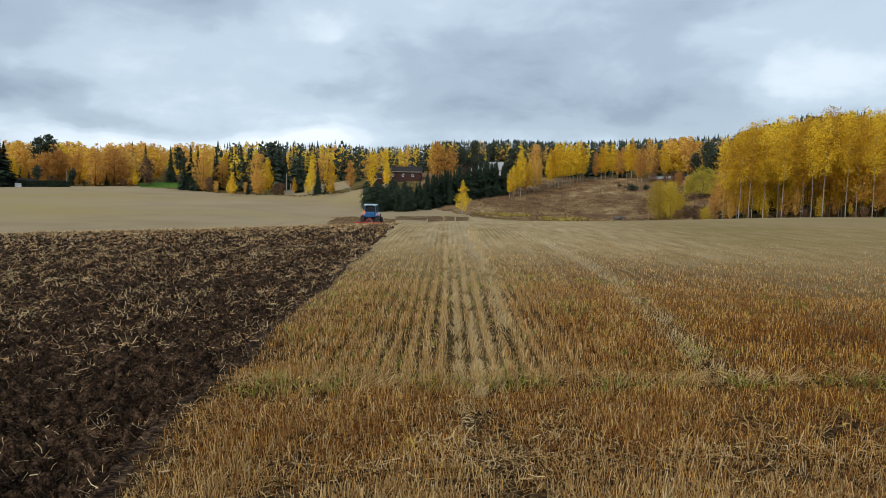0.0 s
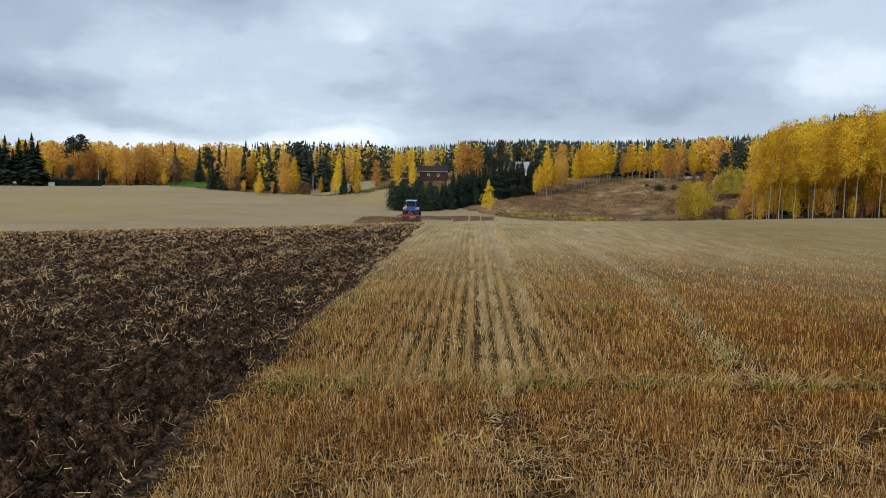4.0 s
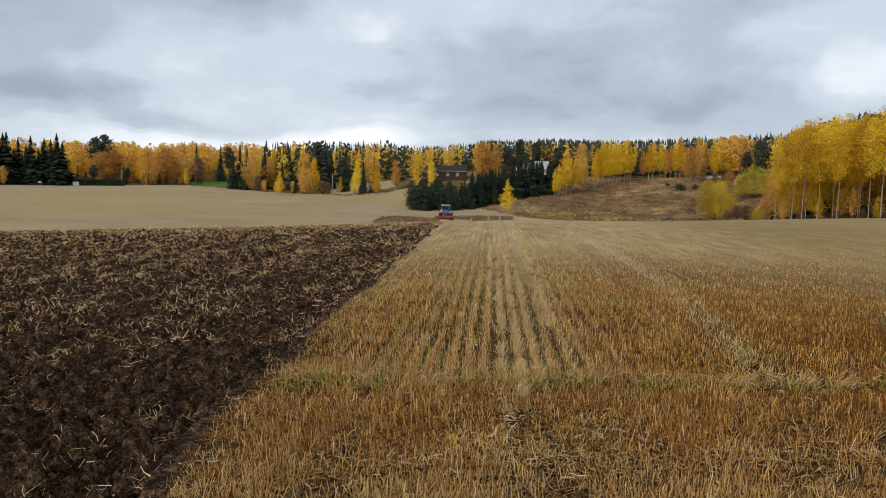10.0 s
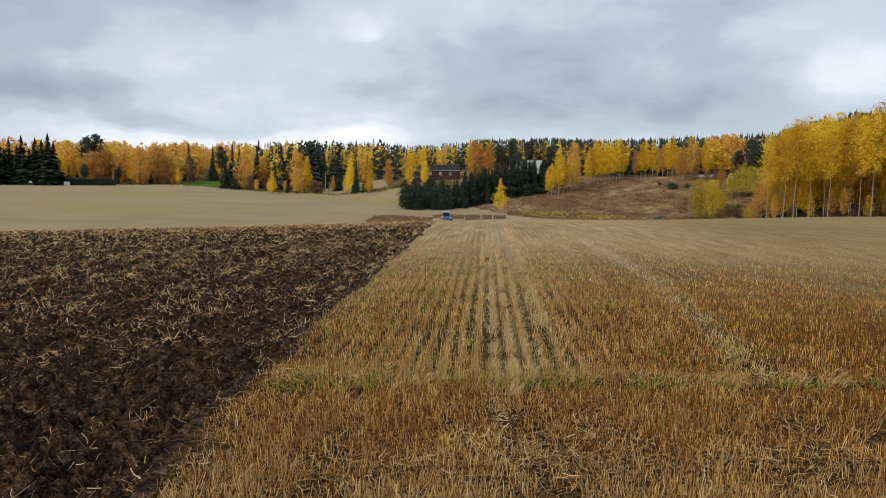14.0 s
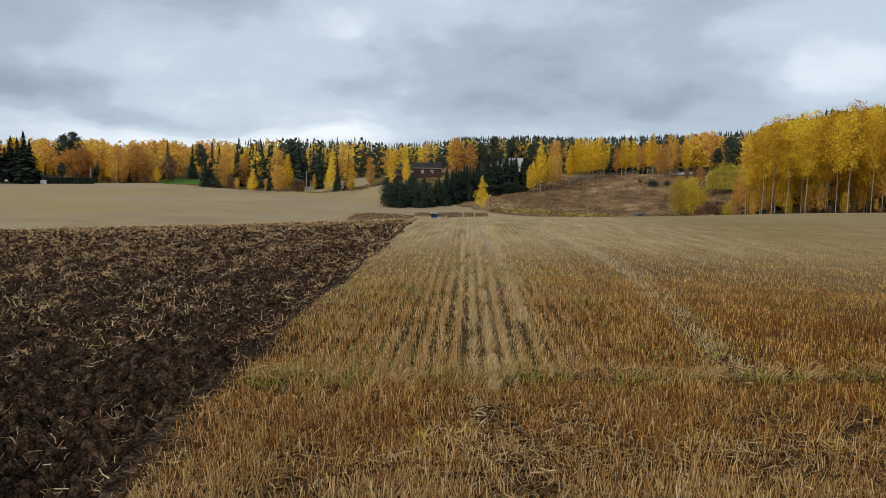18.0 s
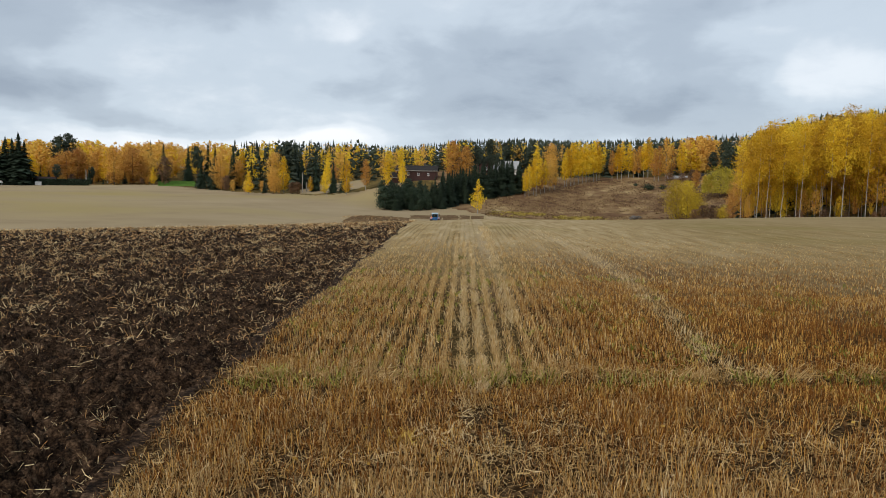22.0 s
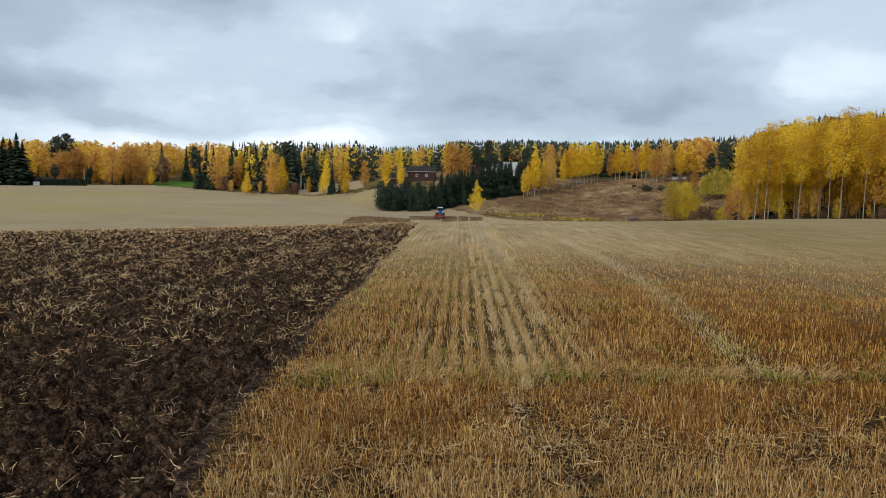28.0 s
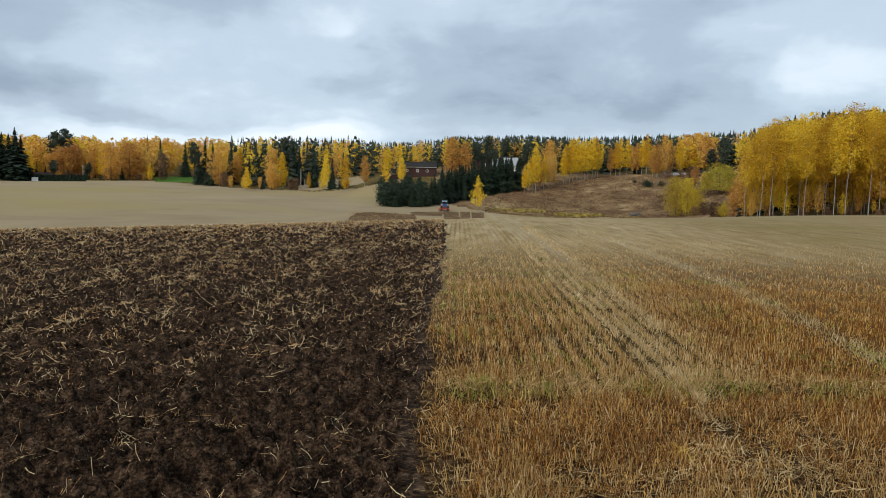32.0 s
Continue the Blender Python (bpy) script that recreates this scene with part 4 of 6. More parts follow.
# ---- trees ----
def leafy_crown(g, n, h, base, rad, size, lobes=7, power=1.0, droop=0.0, shape=0.75):
    """A broadleaf crown from height base to h: leaf cards gathered along limbs, with gaps between them."""
    limbs = int(np.clip(n / 16, 9, 110))
    u = np.clip((np.arange(limbs) + g.uniform(0, 1, limbs)) / limbs, 0.03, 0.985)
    reach = rad * np.sin(np.pi * u**shape) ** power * g.uniform(0.4, 0.95, limbs) + 0.05 * rad
    a = np.cumsum(g.normal(2.4, 0.5, limbs))
    pick = g.choice(limbs, n, p=reach / reach.sum())
    t = np.sqrt(g.uniform(0.02, 1, n))
    ln = reach[pick]
    rise = g.uniform(0.35, 1.0, limbs)[pick]
    z = base + (h * 0.97 - base) * u[pick] + (rise * t - droop * t * t - 0.2) * ln
    spread = (0.05 * rad + 0.13 * ln)[:, None] * g.normal(0, 1, (n, 3)) * [1, 1, 0.8]
    p = np.stack([ln * t * np.cos(a[pick]), ln * t * np.sin(a[pick]), z], -1) + spread
    p[:, 2] = p[:, 2].clip(min(base, 0.1) * 0.7, h * 1.02)
    # leaves face out from their limb and from the middle of the crown
    tip = np.stack([ln * np.cos(a[pick]), ln * np.sin(a[pick]), base + (h * 0.97 - base) * u[pick]], -1)
    out = (p - tip * [0.6, 0.6, 1]) / (0.2 * rad) + p * [1, 1, 0] / rad + [0, 0, 0.5]
    out /= np.linalg.norm(out, axis=1)[:, None] + 1e-9
    return cards(p, size * g.uniform(0.6, 1.4, n), g, 1.0, out)


def dome_crown(g, n, h, rad, size):
    """A weeping crown: leaf cards hanging in a thick, lumpy dome down to the ground."""
    a, c = g.uniform(0, 2 * np.pi, n), g.uniform(-0.05, 1, n)
    s = np.sqrt(1 - np.clip(c, 0, 1) ** 2)
    k = (0.82 + 0.1 * np.sin(a * 5 + c * 3) + 0.08 * np.sin(a * 11 + 1)) * g.uniform(0.72, 1.0, n) ** 0.5
    p = np.stack([rad * s * k * np.cos(a), rad * s * k * np.sin(a), h * (0.16 + 0.84 * c * k)], -1) + g.normal(0, 0.02 * h, (n, 3))
    return cards(p, size * g.uniform(0.6, 1.4, n), g, 1.0, p / [rad, rad, h])


def needle_crown(g, h, base, rad, layers, arms, ragged=0.3, width=0.34, simple=False):
    """A conifer crown: drooping boughs in whorls, shorter towards the tip."""
    vs = []
    for i in range(layers):
        u = (i + g.uniform(-0.3, 0.3)) / layers
        u = min(max(u, 0.0), 0.985)
        r = rad * (1 - u) ** 0.85 * g.uniform(1 - ragged, 1.1)
        z = base + (h - base) * u
        m = max(4, int(arms * (1 - 0.5 * u)))
        a0 = g.uniform(0, 6.28)
        for k in range(m):
            a = a0 + 6.283 * k / m + g.normal(0, 0.25)
            rk = max(r * g.uniform(0.7, 1.12), 0.12)
            d = np.array([math.cos(a), math.sin(a), 0])
            z = base + (h - base) * min(max(u + g.uniform(-0.9, 0.9) / layers, 0.0), 0.985)
            s = np.array([-math.sin(a), math.cos(a), 0])
            w = rk * width + 0.05
            root = np.array([0, 0, z + 0.10 * rk])
            mid = d * rk * 0.55 + [0, 0, z - 0.02 * rk]
            tip = d * rk + [0, 0, z - 0.34 * rk]
            vs.append([root - s * w * 0.15, root + s * w * 0.15, mid + s * w + [0, 0, -0.1 * rk], mid - s * w + [0, 0, -0.1 * rk], tip + s * w * 0.25, tip - s * w * 0.25])
    v = np.array(vs).reshape(-1, 3)
    n = len(vs)
    k = np.arange(n)[:, None] * 6
    f = np.concatenate([k + [0, 1, 2, 3], k + [3, 2, 4, 5]], 0)
    if simple:
        v = np.array(vs)[:, [0, 3, 4, 2]].reshape(-1, 3)
        f = np.arange(n)[:, None] * 4 + np.arange(4)
    w = rad * (0.16 if simple else 0.1)
    top = np.array([[-w, 0, h * 0.86], [w, 0, h * 0.86], [0.02, 0.0, h * 1.02], [-0.02, 0, h * 1.02], [0, -w, h * 0.86], [0, w, h * 0.86], [0, 0.02, h * 1.02], [0, -0.02, h * 1.02]])
    return joined([(v, f), (top, np.array([[0, 1, 2, 3], [4, 5, 6, 7]]))])


def trunk_mesh(g, h, r, limbs=0, sides=7, reach=1.0, top=0.92):
    """A tapered, slightly crooked trunk with limbs."""
    def tube(path, radii):
        path = np.array(path)
        vs = []
        for p, rr in zip(path, radii):
            a = np.arange(sides) * 2 * np.pi / sides
            vs.append(np.stack([p[0] + rr * np.cos(a), p[1] + rr * np.sin(a), np.full(sides, p[2])], -1))
        v = np.concatenate(vs)
        f = [[i * sides + k, i * sides + (k + 1) % sides, (i + 1) * sides + (k + 1) % sides, (i + 1) * sides + k] for i in range(len(path) - 1) for k in range(sides)]
        return v, np.array(f)

    zs = np.linspace(-0.3, h * top, 7)
    off = np.cumsum(g.normal(0, h * 0.003, (7, 2)), 0)
    off[:2] = 0
    path = np.concatenate([off, zs[:, None]], 1)
    pieces = [tube(path, np.linspace(r, r * 0.15, 7) * np.array([1.25, 1, 1, 1, 1, 1, 1]))]
    for _ in range(limbs):
        i = g.integers(2, 6)
        a, ln = g.uniform(0, 6.28), reach * g.uniform(0.5, 1.0)
        s = path[i]
        e = s + [math.cos(a) * ln, math.sin(a) * ln, ln * g.uniform(0.5, 1.1)]
        m = (s + e) / 2 + [0, 0, -0.08 * ln]
        pieces.append(tube([s, m, e], [r * 0.28, r * 0.18, r * 0.05]))
    return joined(pieces)


def make_tree(name, label, category, crown, trunk, leaf_mat, bark_mat):
    thing = new(name)
    tagged(thing, label, category)
    part_np("trunk", trunk, bark_mat, thing, smooth=True)
    part_np("crown", crown, leaf_mat, thing)
    return thing


def planted(ob, bearing, r, scale=1.0, turn=0.0, label="", group="", wide=1.0, sink=0.0):
    """Moves the tree ob, made at the origin, to its place on the land (or a copy of it, once it is placed)."""
    x, y = spot(bearing, r)
    m = pose(x, y, float(land(x, y)) - sink, 0, 0, turn) @ Matrix.Diagonal((scale * wide, scale * wide, scale, 1))
    if ob.get("placed"):
        t = copy_thing(ob, m @ Matrix.Diagonal((1 / ob.scale[0], 1 / ob.scale[1], 1 / ob.scale[2], 1)))
    else:
        ob["placed"] = 1
        ob.matrix_basis = m
        t = ob
    return tagged(t, label, "", group)


def tree_kinds():
    g = np.random.default_rng(3)
    kinds = {}
    W = "tall birch with bright yellow autumn leaves and white trunk"
    kinds["birch"] = [make_tree("birch", W, "tree", leafy_crown(g, 2600, 10.3, 0.6, 2.3, 0.23, power=0.85, shape=0.5, lobes=10), trunk_mesh(g, 10, 0.12, 8, reach=1.6), M_BIRCH, M_BARK_W) for _ in range(3)]
    # dark bark on three of four puts the wood's inner shade into trunks
    kinds["wood_birch"] = [make_tree("birch", "slender birch with a high yellow crown and pale trunk", "tree", leafy_crown(g, 4300, 10.3, b0, 2.1, 0.112, power=0.8, shape=sh, lobes=11), trunk_mesh(g, 10, 0.04, 10, reach=1.2), M_GOLD, bark) for b0, sh, bark in ((1.3, 0.6, M_BARK_D), (2.6, 0.7, M_BARK_D), (3.5, 0.8, M_BARK_W), (2.0, 0.65, M_BARK_D))]
    kinds["tall_birch"] = [make_tree("birch", "thin birch with bare white lower trunk and small yellow crown", "tree", leafy_crown(g, 2600, 10.3, 4.2, 1.5, 0.11, power=0.8, shape=0.7), trunk_mesh(g, 10, 0.038, 8, reach=1.0), M_GOLD, M_BARK_W) for _ in range(2)]
    kinds["wood_orange"] = [make_tree("birch", "birch in orange autumn leaves with a slim dark trunk", "tree", leafy_crown(g, 3000, 10.2, 1.6, 1.9, 0.14, power=0.8, shape=0.65), trunk_mesh(g, 10, 0.05, 9, reach=1.2), M_ORANGE, M_BARK_D) for _ in range(2)]
    kinds["row_birch"] = [make_tree("birch", "slender yellow birch with a bare white lower trunk", "tree", leafy_crown(g, 2200, 10.3, 1.9, 2.0, 0.22, power=0.85, shape=0.55), trunk_mesh(g, 10, 0.10, 8, reach=1.4), M_BIRCH, M_BARK_W) for _ in range(3)]
    kinds["row_orange"] = [make_tree("birch", "slender birch in light orange leaves with a pale trunk", "tree", leafy_crown(g, 2200, 10.2, 1.4, 2.1, 0.22, power=0.8, shape=0.6), trunk_mesh(g, 10, 0.10, 8, reach=1.4), M_ORANGE, M_BARK_W) for _ in range(2)]
    kinds["young_pine"] = [make_tree("pine", "bushy young pine with dark tufted branches to the ground", "tree", leafy_crown(g, 1500, 10, 0.2, 3.2, 0.5, power=0.6, shape=0.5), trunk_mesh(g, 9, 0.16, 8, reach=1.8), M_SPRUCE, M_BARK_D) for _ in range(2)]
    kinds["wood_olive"] = [make_tree("aspen", "broad aspen with olive-yellow autumn foliage", "tree", leafy_crown(g, 4200, 10.2, 0.8, 1.9, 0.125, power=0.9, shape=0.62, lobes=11), trunk_mesh(g, 10, 0.06, 8, reach=1.4), M_OLIVE, M_BARK_D) for _ in range(2)]
    kinds["orange"] = [make_tree("aspen", "round-crowned tree in orange-brown autumn leaves", "tree", leafy_crown(g, 2600, 10, 0.8, 2.5, 0.28, power=0.6), trunk_mesh(g, 10, 0.17, 8, reach=2.4), M_ORANGE, M_BARK_D) for _ in range(3)]
    kinds["broad"] = [make_tree("birch", "spreading birch in dull orange-gold autumn leaves", "tree", leafy_crown(g, 3000, 10, 0.3, 3.4, 0.27, power=0.5, lobes=12), trunk_mesh(g, 10, 0.17, 9, reach=2.6), M_ORANGE, M_BARK_D) for _ in range(3)]
    kinds["spruce"] = [make_tree("spruce", "dark green spruce with drooping boughs", "tree", needle_crown(g, 10, 0.1, 2.4, 64, 12, 0.5, 0.26), trunk_mesh(g, 10, 0.15, 0), M_SPRUCE, M_BARK_D) for _ in range(3)]
    kinds["pine"] = [make_tree("pine", "pine with a blue-green rounded crown", "tree", leafy_crown(g, 1400, 10, 3.5, 2.2, 0.4, power=0.7), trunk_mesh(g, 10, 0.16, 8, reach=1.5), M_HAZED_CONIFER, M_BARK_D) for _ in range(2)]
    kinds["lone"] = [make_tree("young_birch", "small young birch with bright yellow leaves in layers", "tree", leafy_crown(g, 900, 10.3, 1.2, 2.3, 0.34, power=1.0, shape=0.5), trunk_mesh(g, 10, 0.14, 9, reach=1.8), M_BIRCH, M_BARK_W)]
    kinds["bush"] = [make_tree("bush", "dense rounded bush with yellow-green autumn leaves", "bush", leafy_crown(g, 4200, 10, 0.2, 6.6, 0.30, power=0.7, shape=0.6), trunk_mesh(g, 7, 0.25, 9, reach=2.5), M_OLIVE, M_BARK_D)]
    kinds["willow"] = [make_tree("weeping_willow", "weeping willow with an olive-green domed crown", "tree", dome_crown(g, 6500, 10, 6.2, 0.3), trunk_mesh(g, 7, 0.3, 8, reach=3), M_WILLOW, M_BARK_D)]
    kinds["rust"] = [make_tree("bush", "rust-brown bush nearly bare of leaves", "bush", leafy_crown(g, 900, 10, 0.5, 5.0, 0.7, power=0.5), trunk_mesh(g, 7, 0.2, 9, reach=2.5), M_RUST, M_BARK_D)]
    kinds["juniper"] = [make_tree("juniper_bush", "low dark juniper bush in the dry meadow", "bush", leafy_crown(g, 900, 10, 0.1, 7.0, 0.8, power=0.6, shape=0.5), trunk_mesh(g, 6, 0.3, 6, reach=2.5), M_SPRUCE, M_BARK_D)]
    return kinds


SKYLINE = ((-36, 0.051), (-28.3, 0.0545), (-26, 0.0595), (-23.9, 0.058), (-19.6, 0.0605), (-15.7, 0.063), (-10.4, 0.063), (-5.3, 0.0615), (-3.4, 0.0545), (-1, 0.0552), (2.5, 0.0647), (7.8, 0.0674),
           (12.1, 0.0649), (18.4, 0.0695), (22.3, 0.072), (24.3, 0.073), (25.4, 0.081), (27.9, 0.092), (29.7, 0.098), (31.4, 0.1015), (33.6, 0.1), (45, 0.095))


def headroom(b, r):
    """How tall a tree may grow at a bearing and distance before it tops the wooded skyline."""
    sb, se = np.array(SKYLINE).T
    x, y = spot(b, r)
    return 1.5 + r * float(np.interp(b, sb, se)) - float(land(x, y))


KINDS = tree_kinds()
PICK = random.Random(11)


def plant(kind, bearing, r, height, wide=1.0, group="", sink=0.0, label=""):
    height = min(height, (0.86 if kind == "spruce" and -27 < bearing < -9 else 1.0) * headroom(bearing, r) * (PICK.uniform(0.85, 1.02) if bearing < 23 else PICK.uniform(0.9, 1.0) if kind in ("spruce", "pine") else PICK.uniform(0.92, 1.06)))
    return planted(PICK.choice(KINDS[kind]), bearing, r, height / 10.0, PICK.uniform(0, 360), label, group, wide, sink)


def plant_trees():
    # slender trees along the far side of the left field
    for b, r, h, kind, w in ((-7.44, 257, 13.5, "row_birch", 0.62), (-5.96, 258, 13.2, "birch", 0.85), (-4.47, 262, 10.8, "row_orange", 1.15), (-2.84, 252, 12.2, "birch", 0.72), (-1.6, 248, 10.0, "row_birch", 0.85),
                             (-1.75, 254, 15.0, "birch", 0.42), (-11.5, 281, 9.8, "orange", 1.05), (-13.3, 281, 8.0, "birch", 1.25), (-8.7, 288, 6.2, "birch", 0.9), (-6.9, 290, 11, "row_orange", 0.9)):
        plant(kind, b, r, h, w, "trees along the field edge")
    plant("lone", 4.3, 215, 10.2, 1.0)
    for b, r, h in ((2.3, 256, 14.5), (3.3, 258, 12.5)):
        plant("orange", b, r, h, 1.1)
    # spruces in the thicket before the houses
    for i in range(132):
        u, back = (i % 33) / 32, i // 33
        b = -2.95 + 10.35 * u + PICK.uniform(-0.2, 0.2)
        r = float(np.interp(b, (-4, 0.2, 1.6, 3.3, 4.6, 6.3, 7.6), (219, 222, 229, 237, 242, 249, 254))) + 4.5 * back + PICK.uniform(-1.5, 1.5)
        if b < 1.4:
            plant("spruce" if PICK.random() < 0.45 else "young_pine", b, r, (6.0 + 0.2 * back) * PICK.uniform(0.6, 1.2), PICK.uniform(0.95, 1.5), "spruce thicket")
        else:
            plant("spruce", b, r, (10.3 - 0.9 * back) * PICK.uniform(0.88, 1.05), PICK.uniform(1.15, 1.45), "spruce thicket")
    # birch rows above the dry meadow
    for b, r, h, kind in ((7.95, 247, 9.5, "row_birch"), (8.25, 248, 11, "row_birch"), (8.8, 250, 16.8, "row_birch"), (8.6, 251, 12, "row_birch"), (9.15, 253, 12.5, "row_orange"), (9.44, 256, 11.5, "row_birch"), (9.85, 259, 12.5, "row_orange"), (10.2, 262, 11.5, "row_orange")):
        plant(kind, b, r, h, 0.8, "birch row")
    for i in range(11):
        plant("row_birch", 10.9 + i * 0.27 + PICK.uniform(-0.08, 0.08), 269 + i * 1.9, (12.5, 14, 15.5, 17, 16, 15.5, 15, 14.5, 15.5, 16, 13)[i], 0.8, "birch row")
    for b, r, h, kind in ((14.5, 293, 11, "row_orange"), (14.9, 292, 14.5, "row_birch"), (15.2, 293, 15.8, "row_birch"), (15.72, 296, 14.8, "row_birch"), (16.1, 297, 11.5, "row_orange"), (16.45, 298, 12.5, "row_orange"), (16.8, 298, 14, "row_birch"), (17.13, 298, 16, "row_birch"), (17.6, 284, 12, "row_orange"), (17.9, 282, 13, "row_orange"),
                          (18.4, 285, 16.5, "row_orange"), (18.8, 290, 13, "row_orange"), (19.5, 294, 12.8, "row_birch")):
        plant(kind, b, r, h, 0.85, "birch row")
    for b, r, h in ((9.9, 292, 17), (19.9, 316, 17), (20.4, 312, 19), (20.9, 318, 20), (21.4, 314, 18), (20.1, 330, 21)):
        plant("orange", b, r, h, 1.0)
    plant("pine", 22.5, 280, 17, 1.0)
    plant("pine", 21.7, 288, 9.5, 1.2)
    plant("willow", 22.3, 240, 10.4, 1.05)
    for b, r, h, w in ((19.25, 207, 10.2, 0.72), (20.05, 205, 9.6, 0.66), (20.7, 207, 6.0, 0.8), (22.55, 176, 2.9, 1.0)):
        plant("bush", b, r, h, w)
    for b, r, h in ((23.2, 168, 6.5), (23.7, 158, 8.5), (24.1, 146, 10.5)):
        plant("broad", b, r, h, 0.9)
    for b, r, h in ((21.2, 198, 3.2), (21.8, 190, 3.4), (22.3, 184, 3.0), (20.6, 200, 2.4)):
        plant("rust", b, r, h, 1.3)
    for i in range(26):
        plant(PICK.choice(("rust", "rust", "orange", "rust", "spruce")), 24.0 + i * 0.72 + PICK.uniform(-0.3, 0.3), PICK.uniform(124, 130), PICK.uniform(0.8, 1.9), 0.9, "undergrowth of the birch wood")
    for b, r, h in ((18.7, 279, 3.4), (19.6, 279, 3.0), (20.4, 280, 4.0)):
        plant("rust", b, r, h, 1.2)
    for b, r, h in ((20.6, 262, 6.6), (21.2, 258, 5.2), (21.6, 250, 5.0)):
        plant("orange", b, r, h, 1.1)
    for b, r, h in ((4.2, 288, 11), (4.75, 290, 6.5), (5.2, 292, 8.0), (5.7, 290, 8.5), (6.15, 291, 6.0), (8.1, 288, 12), (3.4, 286, 10), (6.4, 314, 16), (7.3, 314, 15), (5.2, 316, 16)):
        plant("pine", b, r, h, 1.1)
    # the birch wood
    for i in range(60):
        b = 24.0 + 17.0 * (i / 59) + PICK.uniform(-0.25, 0.25)
        r = 128 + PICK.choice((0, 3, 6, 10, 15)) + PICK.uniform(-1, 1)
        h = 18.5 * PICK.uniform(0.8, 1.1)
        u = PICK.random()
        plant("wood_birch" if u < 0.78 else "wood_orange" if u < 0.92 else "wood_olive", b, r, h * (1.0 if u < 0.78 else 0.75), PICK.uniform(0.85, 1.15), "birch wood")
    for i in range(18):
        plant(PICK.choice(("broad", "wood_orange", "wood_orange", "wood_birch")), 24.4 + i * 0.95 + PICK.uniform(-0.4, 0.4), PICK.uniform(129, 140), PICK.uniform(6, 11.5), PICK.uniform(0.8, 1.2), "undergrowth of the birch wood")
    for b, h in ((23.75, 13), (24.8, 15), (25.45, 17), (26.4, 15), (27.62, 17), (29.5, 18), (30.2, 17), (31.6, 18), (33.2, 17)):
        plant("tall_birch", b, PICK.uniform(123, 126), h, 1.0, "birch wood")
    # dark spruces, orange trees and bushes at the far left
    for i in range(52):
        plant("spruce", -36.7 + (i % 34) * 0.26 + 0.12 * (i > 33) + PICK.uniform(-0.2, 0.2), 340 + PICK.uniform(-3, 10), PICK.uniform(14, 25), 1.6, "dark spruces at the field edge")
    for i in range(22):
        b = -27.5 + i * 0.5 + PICK.uniform(-0.2, 0.2)
        if -19.9 < b < -16.4:
            continue
        plant(PICK.choice(("broad", "broad", "broad", "birch")), b, 352 + PICK.uniform(-6, 12), PICK.uniform(7, 17), PICK.uniform(0.85, 1.4))
    for i in range(30):
        b = -27.0 + i * 0.6 + PICK.uniform(-0.3, 0.3)
        if not -19.8 < b < -16.3:
            plant(PICK.choice(("rust", "broad", "rust", "broad", "spruce")), b, float(field_end(b)) + PICK.uniform(1, 7), PICK.uniform(2.5, 6), 0.9, "scrub along the field edge")
    plant("orange", -31.7, 332, 7.5, 1.0)
    plant("pine", -26.2, 345, 8.5, 1.2)
    for b, h in ((-27.2, 7.5), (-26.7, 6.0), (-24.2, 8.0), (-21.9, 6.0)):
        plant("spruce", b, 348, h, 1.1)
    plant("pine", -24.0, 349, 7.5, 0.8)
    for b, k, h in ((-26.1, "pine", 25), (-25.4, "pine", 23), (-20.15, "spruce", 24), (-19.3, "spruce", 24), (-17.6, "spruce", 24), (-16.2, "spruce", 24)):
        plant(k, b, 374, h, 0.9)
    for b, kind, h in ((-17.0, "pine", 17), (-16.7, "spruce", 14), (-15.7, "spruce", 20), (-15.2, "birch", 12), (-14.4, "spruce", 17), (-14.0, "orange", 12), (-12.6, "spruce", 21), (-12.1, "spruce", 17), (-10.9, "spruce", 18), (-10.4, "pine", 20), (-9.9, "spruce", 19), (-9.4, "spruce", 15)):
        plant(kind, b, (362 if b < -16.8 else 318) + PICK.uniform(-8, 8), h, PICK.uniform(0.9, 1.35))
    plant("rust", -19.2, 349, 12, 0.7)
    for i in range(14):
        b = -16.0 + i * 0.75 + PICK.uniform(-0.2, 0.2)
        plant(PICK.choice(("spruce", "birch", "spruce", "broad", "spruce", "spruce")), b, float(field_end(b)) + PICK.uniform(4, 34), PICK.uniform(8, 16), 0.9)
    for b, r, h, w in ((17.1, 264, 2.2, 1.3), (17.35, 264, 1.8, 1.4), (18.2, 265, 1.5, 1.5), (16.3, 272, 1.0, 1.6)):
        plant("juniper", b, r, h, w, "junipers of the meadow")
    # spruces behind the birch wood, their tips just over its crowns, and young growth along its foot
    for i in range(50):
        plant(PICK.choice(("spruce", "spruce", "pine")), 24.3 + i * 0.34 + PICK.uniform(-0.2, 0.2), PICK.uniform(156, 172), 30, PICK.uniform(0.9, 1.3), "spruces behind the birch wood")
    for i in range(15):
        plant(PICK.choice(("wood_orange", "wood_orange", "wood_birch")), 24.2 + i * 1.15 + PICK.uniform(-0.4, 0.4), PICK.uniform(126, 132), PICK.uniform(2.0, 6.0), PICK.uniform(0.9, 1.3), "undergrowth of the birch wood")


plant_trees()


